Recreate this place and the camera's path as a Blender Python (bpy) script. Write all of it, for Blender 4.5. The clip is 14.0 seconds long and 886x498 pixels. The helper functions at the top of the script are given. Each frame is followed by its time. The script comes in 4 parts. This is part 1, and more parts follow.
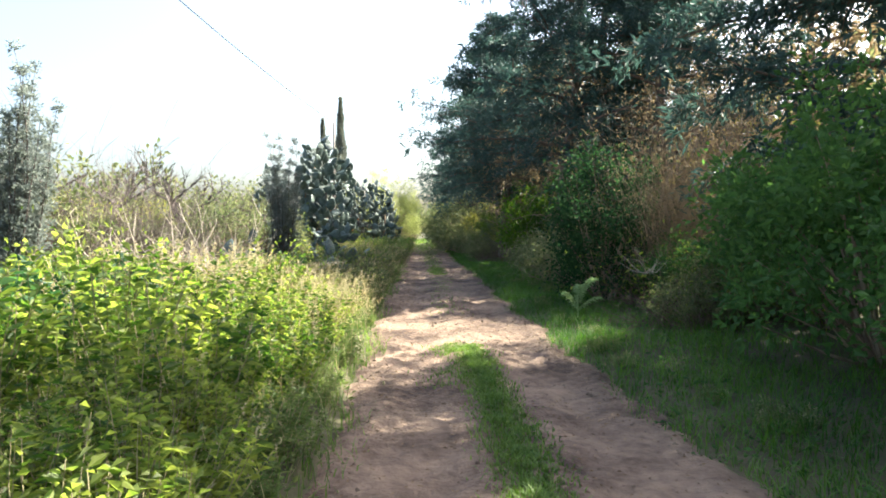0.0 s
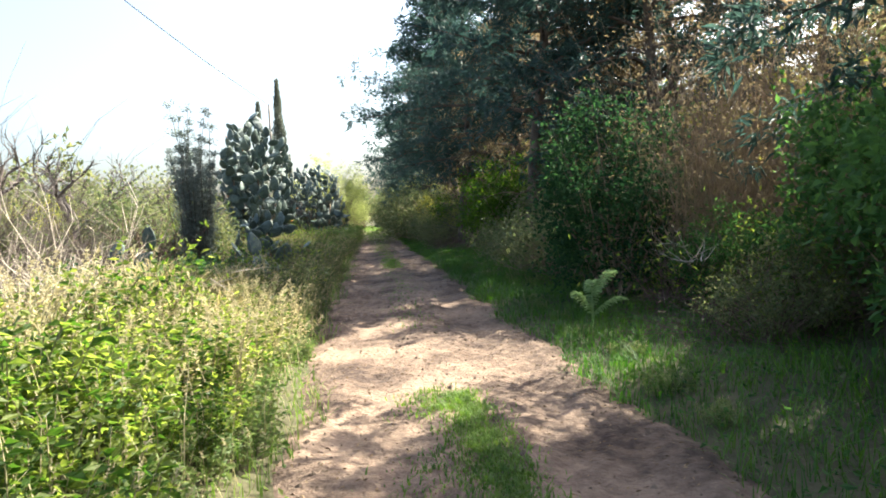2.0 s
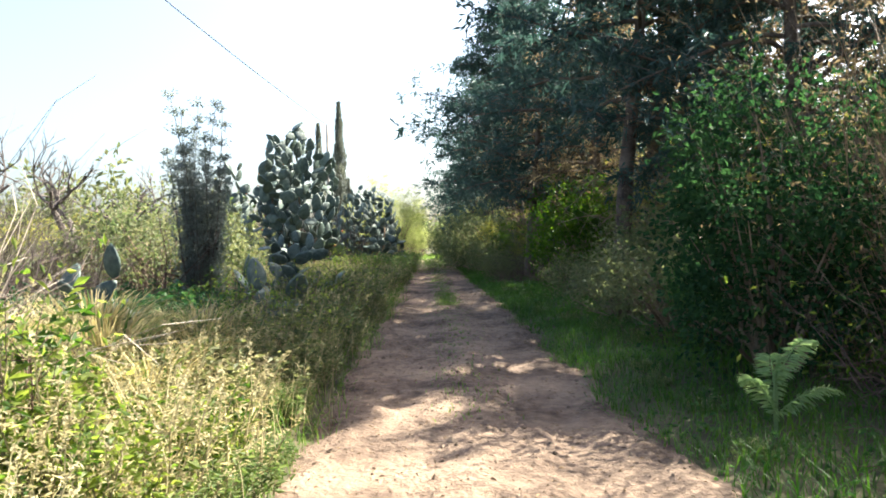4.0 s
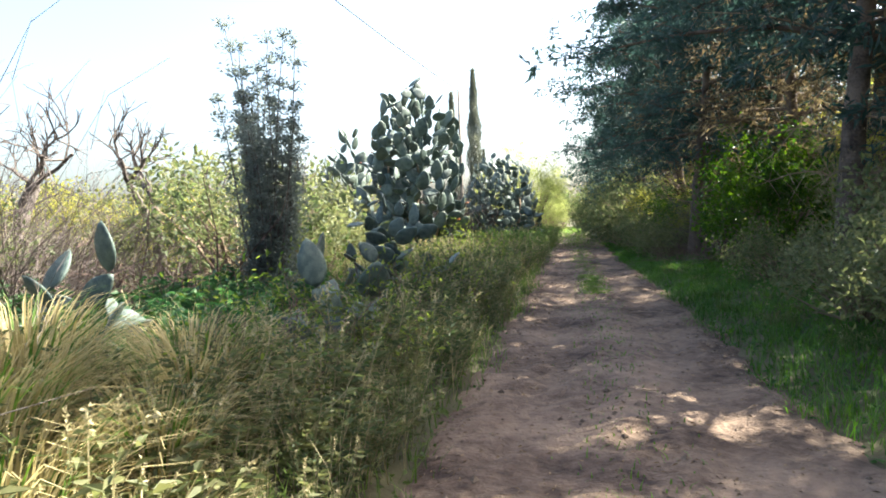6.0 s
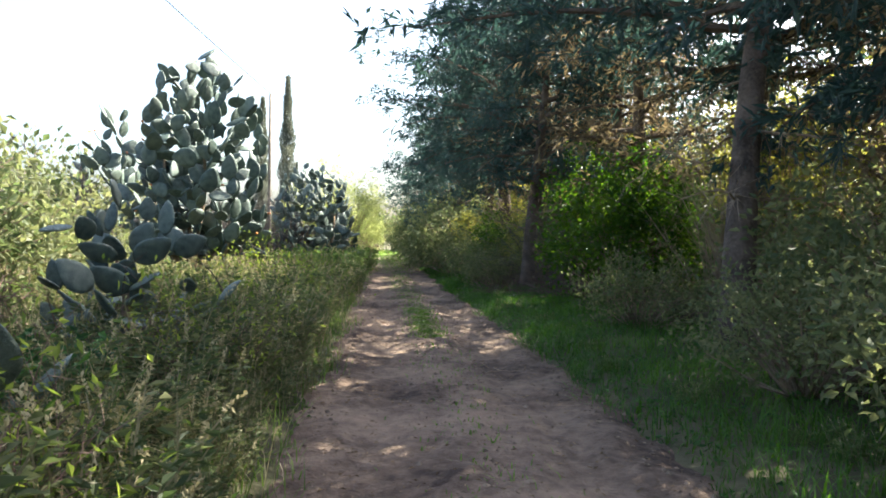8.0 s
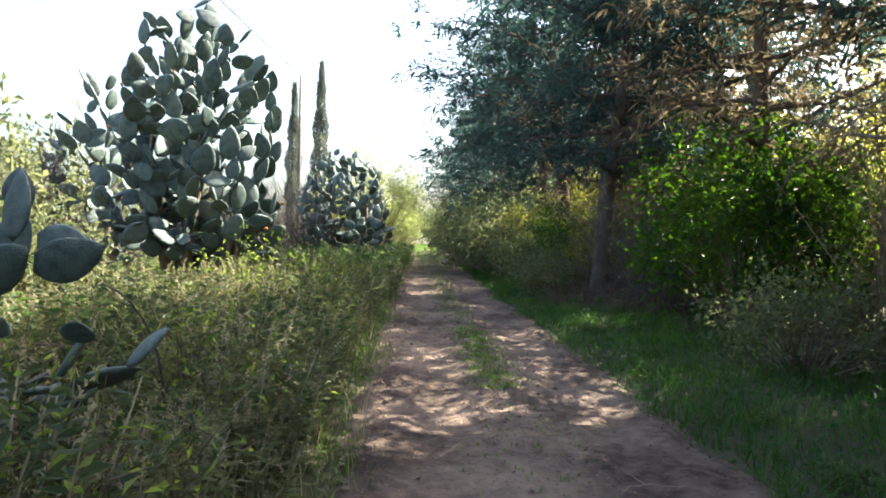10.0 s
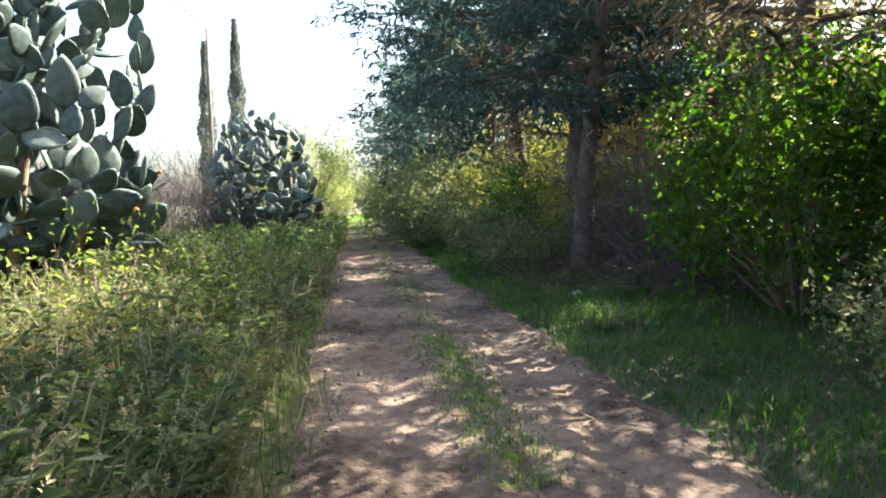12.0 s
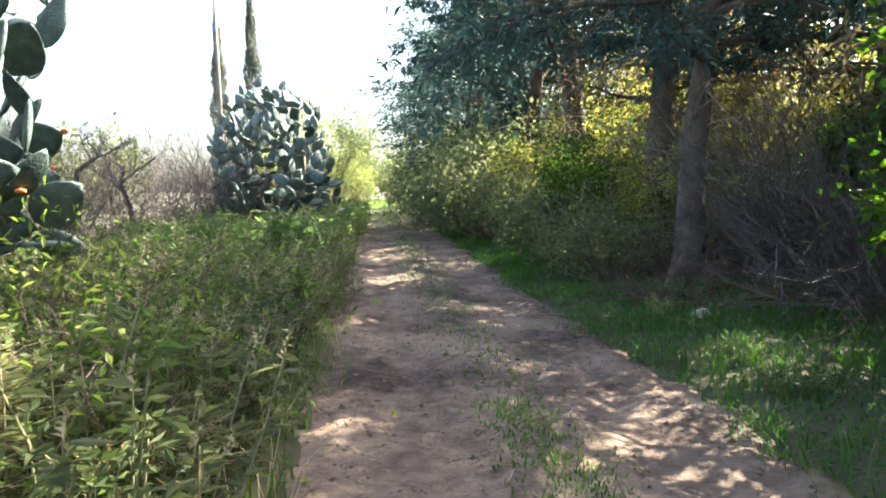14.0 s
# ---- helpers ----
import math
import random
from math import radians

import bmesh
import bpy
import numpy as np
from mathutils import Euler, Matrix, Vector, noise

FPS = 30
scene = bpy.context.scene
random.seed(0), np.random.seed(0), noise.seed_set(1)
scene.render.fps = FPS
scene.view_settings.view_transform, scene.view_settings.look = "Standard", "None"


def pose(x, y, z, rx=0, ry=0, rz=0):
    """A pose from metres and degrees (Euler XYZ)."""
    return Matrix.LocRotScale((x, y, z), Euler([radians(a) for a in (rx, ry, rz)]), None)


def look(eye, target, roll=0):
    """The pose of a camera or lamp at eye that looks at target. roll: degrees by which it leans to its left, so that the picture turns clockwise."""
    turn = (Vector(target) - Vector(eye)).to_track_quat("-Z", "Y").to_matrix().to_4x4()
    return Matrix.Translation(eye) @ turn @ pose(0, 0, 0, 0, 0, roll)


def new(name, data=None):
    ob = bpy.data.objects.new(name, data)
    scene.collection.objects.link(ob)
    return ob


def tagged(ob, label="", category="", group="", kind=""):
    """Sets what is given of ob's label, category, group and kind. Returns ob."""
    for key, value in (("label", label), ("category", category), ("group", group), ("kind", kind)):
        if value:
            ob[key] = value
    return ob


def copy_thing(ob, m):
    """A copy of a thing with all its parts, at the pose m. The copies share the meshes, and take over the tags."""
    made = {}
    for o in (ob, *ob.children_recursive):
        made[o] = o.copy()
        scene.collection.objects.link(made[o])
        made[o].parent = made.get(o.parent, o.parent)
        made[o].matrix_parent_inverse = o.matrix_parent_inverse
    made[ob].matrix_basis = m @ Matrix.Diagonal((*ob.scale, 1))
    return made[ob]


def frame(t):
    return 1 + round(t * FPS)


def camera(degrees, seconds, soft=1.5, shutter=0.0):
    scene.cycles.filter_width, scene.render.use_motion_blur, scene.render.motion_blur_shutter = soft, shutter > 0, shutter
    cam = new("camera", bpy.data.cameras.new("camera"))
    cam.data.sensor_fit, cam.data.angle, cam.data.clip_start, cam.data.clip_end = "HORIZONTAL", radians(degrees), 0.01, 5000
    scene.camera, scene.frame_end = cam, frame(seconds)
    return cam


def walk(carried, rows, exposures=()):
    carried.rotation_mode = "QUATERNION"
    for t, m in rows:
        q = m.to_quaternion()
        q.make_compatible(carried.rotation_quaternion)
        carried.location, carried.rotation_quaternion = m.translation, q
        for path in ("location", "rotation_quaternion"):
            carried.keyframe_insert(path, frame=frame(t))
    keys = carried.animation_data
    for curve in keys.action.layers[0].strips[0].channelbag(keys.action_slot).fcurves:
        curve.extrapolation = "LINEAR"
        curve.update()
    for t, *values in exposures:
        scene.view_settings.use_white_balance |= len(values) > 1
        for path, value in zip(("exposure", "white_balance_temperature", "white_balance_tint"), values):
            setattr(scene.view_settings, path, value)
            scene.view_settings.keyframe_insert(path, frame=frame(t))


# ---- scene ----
cam = camera(67.5, 14.0, soft=1.8)
METRES, EYE, TILT, LEAN, TURN = 21.5, 1.5, -1.7, 0.0, -1.5
ROWS = [
    (0.0, 0.0, 0.0, 0.0, 0.0, 0.0, 0.0),
    (0.5, -0.0041, 0.0332, 0.0041, -1.04, 0.89, -1.82),
    (1.0, -0.0051, 0.0712, 0.0045, -2.33, 1.31, 0.31),
    (1.5, -0.0083, 0.1078, 0.0054, -4.71, -1.32, -0.53),
    (2.0, -0.0066, 0.1429, 0.0038, -4.35, -1.41, 2.8),
    (2.5, -0.0018, 0.178, 0.0047, -8.35, -1.55, -0.26),
    (3.0, -0.001, 0.2155, 0.0029, -2.85, 1.24, 1.92),
    (5.5, -0.0015, 0.3928, 0.0099, 5.76, 0.61, -0.75),
    (6.0, -0.0069, 0.4289, 0.0093, 12.9, -0.73, 1.58),
    (6.5, -0.008, 0.4681, 0.01, 9.06, 2.91, -2.93),
    (7.0, -0.0171, 0.5037, 0.013, 3.64, 4.06, -2.27),
    (7.5, -0.0222, 0.5379, 0.0098, -3.62, 1.39, -0.68),
    (10.0, -0.0354, 0.7123, 0.0192, -0.33, 0.39, -1.49),
    (10.5, -0.0393, 0.747, 0.022, -0.87, -1.1, -1.16),
    (11.0, -0.043, 0.7802, 0.0225, 0.39, -2.14, 1.9),
    (11.5, -0.0468, 0.8189, 0.0261, 0.44, 0.19, -1.63),
    (12.0, -0.0441, 0.85, 0.025, -6.13, -2.44, 1.24),
    (12.5, -0.0484, 0.8885, 0.0283, -1.74, -1.39, -0.12),
    (13.0, -0.0478, 0.9198, 0.0267, -3.95, -1.65, 1.98),
    (13.5, -0.0475, 0.9565, 0.0276, -0.07, -1.24, -2.15),
    (14.0, -0.0479, 0.9899, 0.0263, -4.18, -3.7, 1.43),
]
walk(cam, [(t, pose(0, 0, EYE, TILT, LEAN, TURN) @ pose(METRES * x, METRES * y, METRES * z, 90 + pitch, roll, yaw)) for t, x, y, z, yaw, pitch, roll in ROWS],
     exposures=[(0, 2.6, 6300, 6), (0.8, 2.5, 6300, 6), (3, 2.5, 6300, 6), (6, 2.75, 6300, 6), (8, 2.75, 6300, 6), (10, 2.75, 6200, 6), (11, 2.95, 6200, 6), (12, 2.95, 6200, 6), (13.2, 3.25, 6200, 6), (14, 3.3, 6200, 6)])

# ---- light ----
SUN_AZ, SUN_EL = radians(62), radians(45)
world = bpy.data.worlds.new("sky")
scene.world = world
world.use_nodes = True
wn = world.node_tree.nodes
sky = wn.new("ShaderNodeTexSky")
sky.sky_type = "NISHITA"
sky.sun_disc = False
sky.sun_elevation, sky.sun_rotation = SUN_EL, SUN_AZ
sky.air_density, sky.dust_density, sky.ozone_density = 1.0, 5.0, 1.0
wn["Background"].inputs["Strength"].default_value = 0.085
world.node_tree.links.new(sky.outputs["Color"], wn["Background"].inputs["Color"])
sun = new("sun", bpy.data.lights.new("sun", "SUN"))
sun.data.energy, sun.data.angle, sun.data.color = 5.0, radians(0.5), (1.0, 0.92, 0.78)
sun_way = Vector((math.sin(SUN_AZ) * math.cos(SUN_EL), math.cos(SUN_AZ) * math.cos(SUN_EL), math.sin(SUN_EL)))
sun.matrix_world = look(sun_way * 40, (0, 0, 0))

# ---- materials ----
rng = np.random.default_rng(7)


def mat(name, a, b, rough=0.7, scale=6.0, bump=0.0, bump_scale=40.0, through_light=0.0, island=0.0, thing=0.0, fine=None, gloss=0.3, depth=0.02):
    """Two colours mixed by noise at two scales, with relief; leaves let light through and vary piece by piece."""
    m = bpy.data.materials.new(name)
    m.use_nodes = True
    nt = m.node_tree
    N, L = nt.nodes, nt.links.new
    bsdf, out = N["Principled BSDF"], N["Material Output"]
    co = N.new("ShaderNodeTexCoord")
    n1 = N.new("ShaderNodeTexNoise")
    n1.inputs["Scale"].default_value, n1.inputs["Detail"].default_value = scale, 4
    n2 = N.new("ShaderNodeTexNoise")
    n2.inputs["Scale"].default_value, n2.inputs["Detail"].default_value = fine or scale * 9, 5
    L(co.outputs["Object"], n1.inputs["Vector"])
    L(co.outputs["Object"], n2.inputs["Vector"])
    add = N.new("ShaderNodeMath")
    add.operation = "MULTIPLY_ADD"
    L(n2.outputs["Fac"], add.inputs[0])
    add.inputs[1].default_value = 0.5
    L(n1.outputs["Fac"], add.inputs[2])
    ramp = N.new("ShaderNodeMapRange")
    ramp.inputs["From Min"].default_value, ramp.inputs["From Max"].default_value = 0.55, 0.95
    L(add.outputs[0], ramp.inputs["Value"])
    fac = ramp.outputs["Result"]
    for amount, node, socket in ((island, "ShaderNodeNewGeometry", "Random Per Island"), (thing, "ShaderNodeObjectInfo", "Random")):
        if amount:
            g = N.new(node)
            mm = N.new("ShaderNodeMapRange")
            mm.inputs["To Min"].default_value, mm.inputs["To Max"].default_value = -amount, amount
            L(g.outputs[socket], mm.inputs["Value"])
            s = N.new("ShaderNodeMath")
            s.operation, s.use_clamp = "ADD", True
            L(fac, s.inputs[0])
            L(mm.outputs["Result"], s.inputs[1])
            fac = s.outputs[0]
    mix = N.new("ShaderNodeMix")
    mix.data_type = "RGBA"
    mix.inputs["A"].default_value, mix.inputs["B"].default_value = (*a, 1), (*b, 1)
    L(fac, mix.inputs["Factor"])
    L(mix.outputs["Result"], bsdf.inputs["Base Color"])
    bsdf.inputs["Roughness"].default_value = rough
    bsdf.inputs["Specular IOR Level"].default_value = gloss
    if bump:
        nb = N.new("ShaderNodeTexNoise")
        nb.inputs["Scale"].default_value, nb.inputs["Detail"].default_value = bump_scale, 6
        L(co.outputs["Object"], nb.inputs["Vector"])
        bp = N.new("ShaderNodeBump")
        bp.inputs["Strength"].default_value, bp.inputs["Distance"].default_value = bump, depth
        L(nb.outputs["Fac"], bp.inputs["Height"])
        L(bp.outputs["Normal"], bsdf.inputs["Normal"])
    if through_light:
        tr = N.new("ShaderNodeBsdfTranslucent")
        hue = N.new("ShaderNodeHueSaturation")
        hue.inputs["Value"].default_value, hue.inputs["Saturation"].default_value = 2.2, 1.15
        L(mix.outputs["Result"], hue.inputs["Color"])
        L(hue.outputs["Color"], tr.inputs["Color"])
        ms = N.new("ShaderNodeMixShader")
        ms.inputs["Fac"].default_value = through_light
        L(bsdf.outputs[0], ms.inputs[1])
        L(tr.outputs[0], ms.inputs[2])
        L(ms.outputs[0], out.inputs["Surface"])
    return m


DIRT = mat("dirt", (0.046, 0.029, 0.021), (0.245, 0.171, 0.121), 0.95, 0.9, 1.0, 26, fine=9, depth=0.03)
SOIL = mat("soil", (0.040, 0.040, 0.019), (0.085, 0.074, 0.038), 0.95, 1.2, 0.8, 15)
GRASS = mat("grass", (0.04, 0.085, 0.015), (0.12, 0.18, 0.04), 0.6, 0.8, through_light=0.4, island=0.4)
VERGE = mat("verge_grass", (0.026, 0.070, 0.011), (0.080, 0.155, 0.026), 0.6, 0.8, through_light=0.4, island=0.4)
FERN = mat("fern_leaf", (0.14, 0.21, 0.085), (0.26, 0.33, 0.16), 0.6, 3.0, through_light=0.45, island=0.3)
PALE = mat("pale_leaf", (0.14, 0.16, 0.055), (0.27, 0.29, 0.12), 0.6, 2.0, through_light=0.5, island=0.4)
DRY = mat("dry_grass", (0.20, 0.17, 0.09), (0.37, 0.33, 0.21), 0.8, 1.0, through_light=0.3, island=0.4)
WEED = mat("weed_leaf", (0.036, 0.070, 0.014), (0.175, 0.205, 0.052), 0.5, 2.0, through_light=0.6, island=0.55, thing=0.25)
OLIVE = mat("dull_leaf", (0.060, 0.080, 0.034), (0.150, 0.155, 0.072), 0.6, 2.0, through_light=0.4, island=0.4, thing=0.25)
DULLWEED = mat("dull_weed_leaf", (0.042, 0.060, 0.024), (0.125, 0.128, 0.055), 0.6, 2.0, through_light=0.4, island=0.5, thing=0.35)
STRAW = mat("straw", (0.26, 0.22, 0.11), (0.45, 0.40, 0.24), 0.8, 2.0, through_light=0.4, island=0.4)
GREYTWIG = mat("grey_twig", (0.060, 0.047, 0.042), (0.150, 0.120, 0.108), 0.9, 4.0, island=0.4)
TUSSOCK = mat("tussock", (0.20, 0.165, 0.075), (0.40, 0.34, 0.185), 0.7, 1.0, through_light=0.4, island=0.5)
DARKSTALK = mat("dark_stalk", (0.03, 0.026, 0.02), (0.09, 0.07, 0.05), 0.8, 8.0)
STALK = mat("stalk", (0.14, 0.13, 0.06), (0.34, 0.29, 0.17), 0.8, 5.0, island=0.3)
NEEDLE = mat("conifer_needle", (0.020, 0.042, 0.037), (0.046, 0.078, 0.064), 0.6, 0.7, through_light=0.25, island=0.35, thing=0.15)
# haze over the far cypresses is mixed into this paler grey needle colour
HAZED_NEEDLE = mat("hazed_cypress_needle", (0.09, 0.10, 0.08), (0.17, 0.18, 0.14), 0.7, 0.7, through_light=0.2, island=0.35)
BROWN = mat("dead_needle", (0.10, 0.078, 0.045), (0.21, 0.165, 0.10), 0.8, 1.0, through_light=0.25, island=0.4)
HEDGE = mat("hedge_leaf", (0.030, 0.068, 0.022), (0.075, 0.140, 0.042), 0.65, 1.5, through_light=0.4, island=0.4, thing=0.2, gloss=0.15)
IVY = mat("ivy_leaf", (0.014, 0.036, 0.016), (0.036, 0.075, 0.028), 0.85, 1.5, through_light=0.3, island=0.4, gloss=0.1)
LIME = mat("lime_leaf", (0.021, 0.052, 0.008), (0.068, 0.114, 0.018), 0.45, 1.5, through_light=0.52, island=0.4)
YELLOWGREEN = mat("yellow_green_leaf", (0.10, 0.115, 0.028), (0.23, 0.215, 0.06), 0.55, 1.5, through_light=0.65, island=0.4)
MIDWEED = mat("mid_weed_leaf", (0.05, 0.085, 0.025), (0.135, 0.165, 0.06), 0.6, 2.0, through_light=0.45, island=0.4, thing=0.3)
GREY_LEAF = mat("grey_leaf", (0.075, 0.088, 0.080), (0.165, 0.185, 0.160), 0.6, 1.5, through_light=0.4, island=0.4)
BARK = mat("bark", (0.045, 0.033, 0.026), (0.165, 0.122, 0.094), 0.95, 3.0, 1.0, 26)
GREYBARK = mat("grey_bark", (0.060, 0.050, 0.044), (0.15, 0.125, 0.11), 0.9, 4.0, 0.8, 30)
DEADWOOD = mat("dead_wood", (0.16, 0.13, 0.10), (0.40, 0.35, 0.29), 0.85, 4.0, island=0.35)
TWIG = mat("brown_twig", (0.12, 0.085, 0.058), (0.30, 0.225, 0.16), 0.9, 4.0, island=0.4)
PAD = mat("cactus_pad", (0.034, 0.060, 0.054), (0.125, 0.160, 0.135), 0.55, 5.0, 0.5, 45, thing=0.35, gloss=0.5)
NETTLE = mat("nettle_leaf", (0.018, 0.052, 0.020), (0.055, 0.112, 0.036), 0.5, 2.0, through_light=0.35, island=0.4, thing=0.2)
REDTWIG = mat("red_twig", (0.075, 0.045, 0.036), (0.19, 0.125, 0.10), 0.9, 4.0, island=0.4)
CACTUSWOOD = mat("cactus_wood", (0.13, 0.09, 0.06), (0.26, 0.20, 0.14), 0.95, 6.0, 1.0, 20)
FRUIT = mat("cactus_fruit", (0.35, 0.08, 0.03), (0.45, 0.20, 0.05), 0.5, 9.0, island=0.3)
STONE = mat("stone", (0.22, 0.20, 0.17), (0.42, 0.39, 0.34), 0.9, 5.0, 0.6, 30, island=0.3)
CLOD = mat("clod", (0.07, 0.05, 0.035), (0.24, 0.18, 0.13), 0.95, 8.0, island=0.5)
LITTER = mat("leaf_litter", (0.10, 0.065, 0.035), (0.26, 0.18, 0.10), 0.85, 4.0, island=0.5)
POLEWOOD = mat("weathered_pole", (0.12, 0.10, 0.085), (0.22, 0.19, 0.16), 0.9, 4.0, 0.5, 30)
CABLE = mat("cable", (0.03, 0.03, 0.035), (0.06, 0.06, 0.06), 0.6)


# ---- mesh tools ----
def unit(v):
    return v / np.maximum(np.linalg.norm(v, axis=-1, keepdims=True), 1e-9)


class Geo:
    """Collects vertices and faces as arrays, then makes one mesh."""

    def __init__(self):
        self.v, self.f, self.n = [], [], 0

    def put(self, verts, faces):
        self.v.append(np.asarray(verts, float).reshape(-1, 3))
        self.f += (np.asarray(faces) + self.n).tolist()
        self.n += len(self.v[-1])

    def leaves(self, p, d, length, width, fold=0.3):
        """Folded pointed leaves from p along d."""
        p, k = np.asarray(p, float), len(p)
        d = unit(np.asarray(d, float))
        s = unit(np.cross(d, rng.normal(size=(k, 3))))
        w = np.cross(d, s)
        length, width = np.broadcast_to(length, k)[:, None], np.broadcast_to(width, k)[:, None]
        mid = p + d * length * 0.42 + w * width * fold
        tip = p + d * length - np.array([0, 0, 0.12]) * length
        verts = np.stack([p, mid + s * width / 2, tip, mid - s * width / 2], 1)
        base = np.arange(k)[:, None] * 4
        self.put(verts, np.concatenate([base + [0, 1, 2], base + [0, 2, 3]]))

    def blades(self, p, height, width, lean=0.5):
        """Grass blades that bend over."""
        p, k = np.asarray(p, float), len(p)
        a = rng.uniform(0, 2 * np.pi, k)
        d = np.stack([np.cos(a), np.sin(a), np.zeros(k)], 1)
        s = np.stack([-np.sin(a), np.cos(a), np.zeros(k)], 1)
        height, width = np.broadcast_to(height, k)[:, None], np.broadcast_to(width, k)[:, None]
        bend = rng.uniform(0.1, 1, (k, 1)) * lean * height
        up = np.array([0, 0, 1.0])
        m = p + up * height * 0.55 + d * bend * 0.3
        t = p + up * height * rng.uniform(0.8, 1, (k, 1)) + d * bend
        verts = np.stack([p - s * width / 2, p + s * width / 2, m + s * width * 0.4, m - s * width * 0.4, t], 1)
        base = np.arange(k)[:, None] * 5
        self.put(verts, base + [0, 1, 2])
        self.n -= k * 5
        self.f += (np.concatenate([base + [0, 2, 3], base + [3, 2, 4]]) + self.n).tolist()
        self.n += k * 5

    def tube(self, pts, radii, sides=6):
        pts = np.asarray(pts, float)
        radii = np.broadcast_to(radii, len(pts))
        if sides == 3 and len(pts) in (3, 5, 7):  # thin twigs need few rings
            pts, radii = pts[::2], radii[::2]
        k = len(pts)
        t = unit(np.gradient(pts, axis=0))
        ref = np.array([0.31, 0.93, 0.17]) if abs(t[0][2]) > 0.6 else np.array([0.1, 0.05, 1.0])
        s = unit(np.cross(t, ref))
        w = np.cross(t, s)
        a = np.linspace(0, 2 * np.pi, sides, endpoint=False)
        r = np.broadcast_to(radii, k)[:, None, None]
        ring = pts[:, None] + r * (np.cos(a)[None, :, None] * s[:, None] + np.sin(a)[None, :, None] * w[:, None])
        i, j = np.meshgrid(np.arange(k - 1), np.arange(sides), indexing="ij")
        j2 = (j + 1) % sides
        quads = np.stack([i * sides + j, i * sides + j2, (i + 1) * sides + j2, (i + 1) * sides + j], -1).reshape(-1, 4)
        self.put(ring, quads)
        self.f.append([self.n - sides + q for q in range(sides)])

    def mesh(self, name, material, smooth=False):
        me = bpy.data.meshes.new(name)
        me.from_pydata(np.concatenate(self.v).tolist(), [], self.f)
        me.materials.append(material)
        if smooth:
            me.polygons.foreach_set("use_smooth", [True] * len(me.polygons))
        return me


def part(name, geo, material, parent, label="", smooth=False, kind=""):
    ob = new(name, geo if isinstance(geo, bpy.types.Mesh) else geo.mesh(name, material, smooth))
    ob.parent = parent
    return tagged(ob, label, kind=kind)


def stuff(name, geo, material, label, category):
    return tagged(new(name, geo.mesh(name, material)), label, category, kind="stuff")


def place(ob, x, y, turn=0.0, size=1.0, sink=0.03):
    ob.matrix_world = pose(x, y, float(ground_h(x, y)) - sink, 0, 0, turn) @ Matrix.Scale(size, 4)
    return ob


def again(ob, x, y, turn=0.0, size=1.0, sink=0.03):
    c = copy_thing(ob, pose(x, y, float(ground_h(x, y)) - sink, 0, 0, turn))
    c.scale = (size, size, size)
    return c


def wander(p, d, length, steps, jitter, droop=0.0):
    """A bending line of points."""
    pts, d = [np.array(p, float)], unit(np.array(d, float))
    for _ in range(steps):
        d = unit(d + rng.normal(size=3) * jitter + np.array([0, 0, -droop]))
        pts.append(pts[-1] + d * length / steps)
    return np.array(pts)


# ---- ground ----
def centre(y):
    return 0.62 - 0.0115 * np.asarray(y, float) + 0.05 * np.sin(np.asarray(y, float) * 0.35)


def ground_h(x, y):
    x, y = np.asarray(x, float), np.asarray(y, float)
    u = x - centre(y)
    left = 0.34 * np.clip((-u - 1.3) / 2.2, 0, 1) ** 0.8
    right = 0.22 * np.clip((u - 1.6) / 2.5, 0, 1)
    dip = -0.09 * np.clip((1.62 - np.abs(u)) / 0.5, 0, 1)
    near = np.exp(-((np.abs(u) - 3) / 14).clip(0) ** 2)
    bumps = 0.05 * np.sin(x * 2.1 + y * 0.7) * np.sin(y * 1.7 - x) * np.clip(np.abs(u) - 1.2, 0, 1)
    return left + right + dip * (y < 95) + bumps * near


def steps(*spans):
    out = []
    for a, b, s in spans:
        out.append(np.arange(a, b, s))
    return np.concatenate(out + [[spans[-1][1]]])


def sheet(xs, ys, h, name, material):
    g = Geo()
    X, Y = np.meshgrid(xs, ys)
    i, j = np.meshgrid(np.arange(len(ys) - 1), np.arange(len(xs) - 1), indexing="ij")
    n = len(xs)
    g.put(np.stack([X, Y, h(X, Y)], -1), np.stack([i * n + j, i * n + j + 1, (i + 1) * n + j + 1, (i + 1) * n + j], -1).reshape(-1, 4))
    return new(name, g.mesh(name, material, True))


ground = sheet(steps((-1500, -60, 180), (-60, -10, 5), (-10, 10, 0.2), (10, 60, 5), (60, 1500, 180)),
               steps((-1500, -60, 180), (-60, -6, 5), (-6, 60, 0.4), (60, 100, 4), (100, 1500, 200)), ground_h, "ground", SOIL)
tagged(ground, "brown earth with sparse weeds beside the track", "ground", kind="structure")


def track_h(u, y):
    wob = 0.08 * np.sin(y * 1.3) * np.sin(y * 0.41 + 1) + 0.05 * np.sin(y * 4.1 + u) + 0.04 * np.sin(y * 9.7 + u * 2) * np.sin(y * 2.9)
    edge = np.clip((np.abs(u) + wob - 1.12) / 0.42, 0, 1)
    ruts = -0.035 * (np.exp(-((u - 0.68) / 0.26) ** 2) + np.exp(-((u + 0.62) / 0.28) ** 2))
    lumps = 0.016 * np.sin(u * 9 + y * 3.1) * np.sin(y * 5.3 - u * 4) + 0.012 * np.sin(u * 23 + y * 7) * np.sin(y * 17 + u * 5) + 0.01 * np.sin(u * 14 - y * 1.3) * np.sin(y * 11 + u * 2)
    return ruts + lumps + 0.02 * np.exp(-(u / 0.3) ** 2) - 0.10 * edge


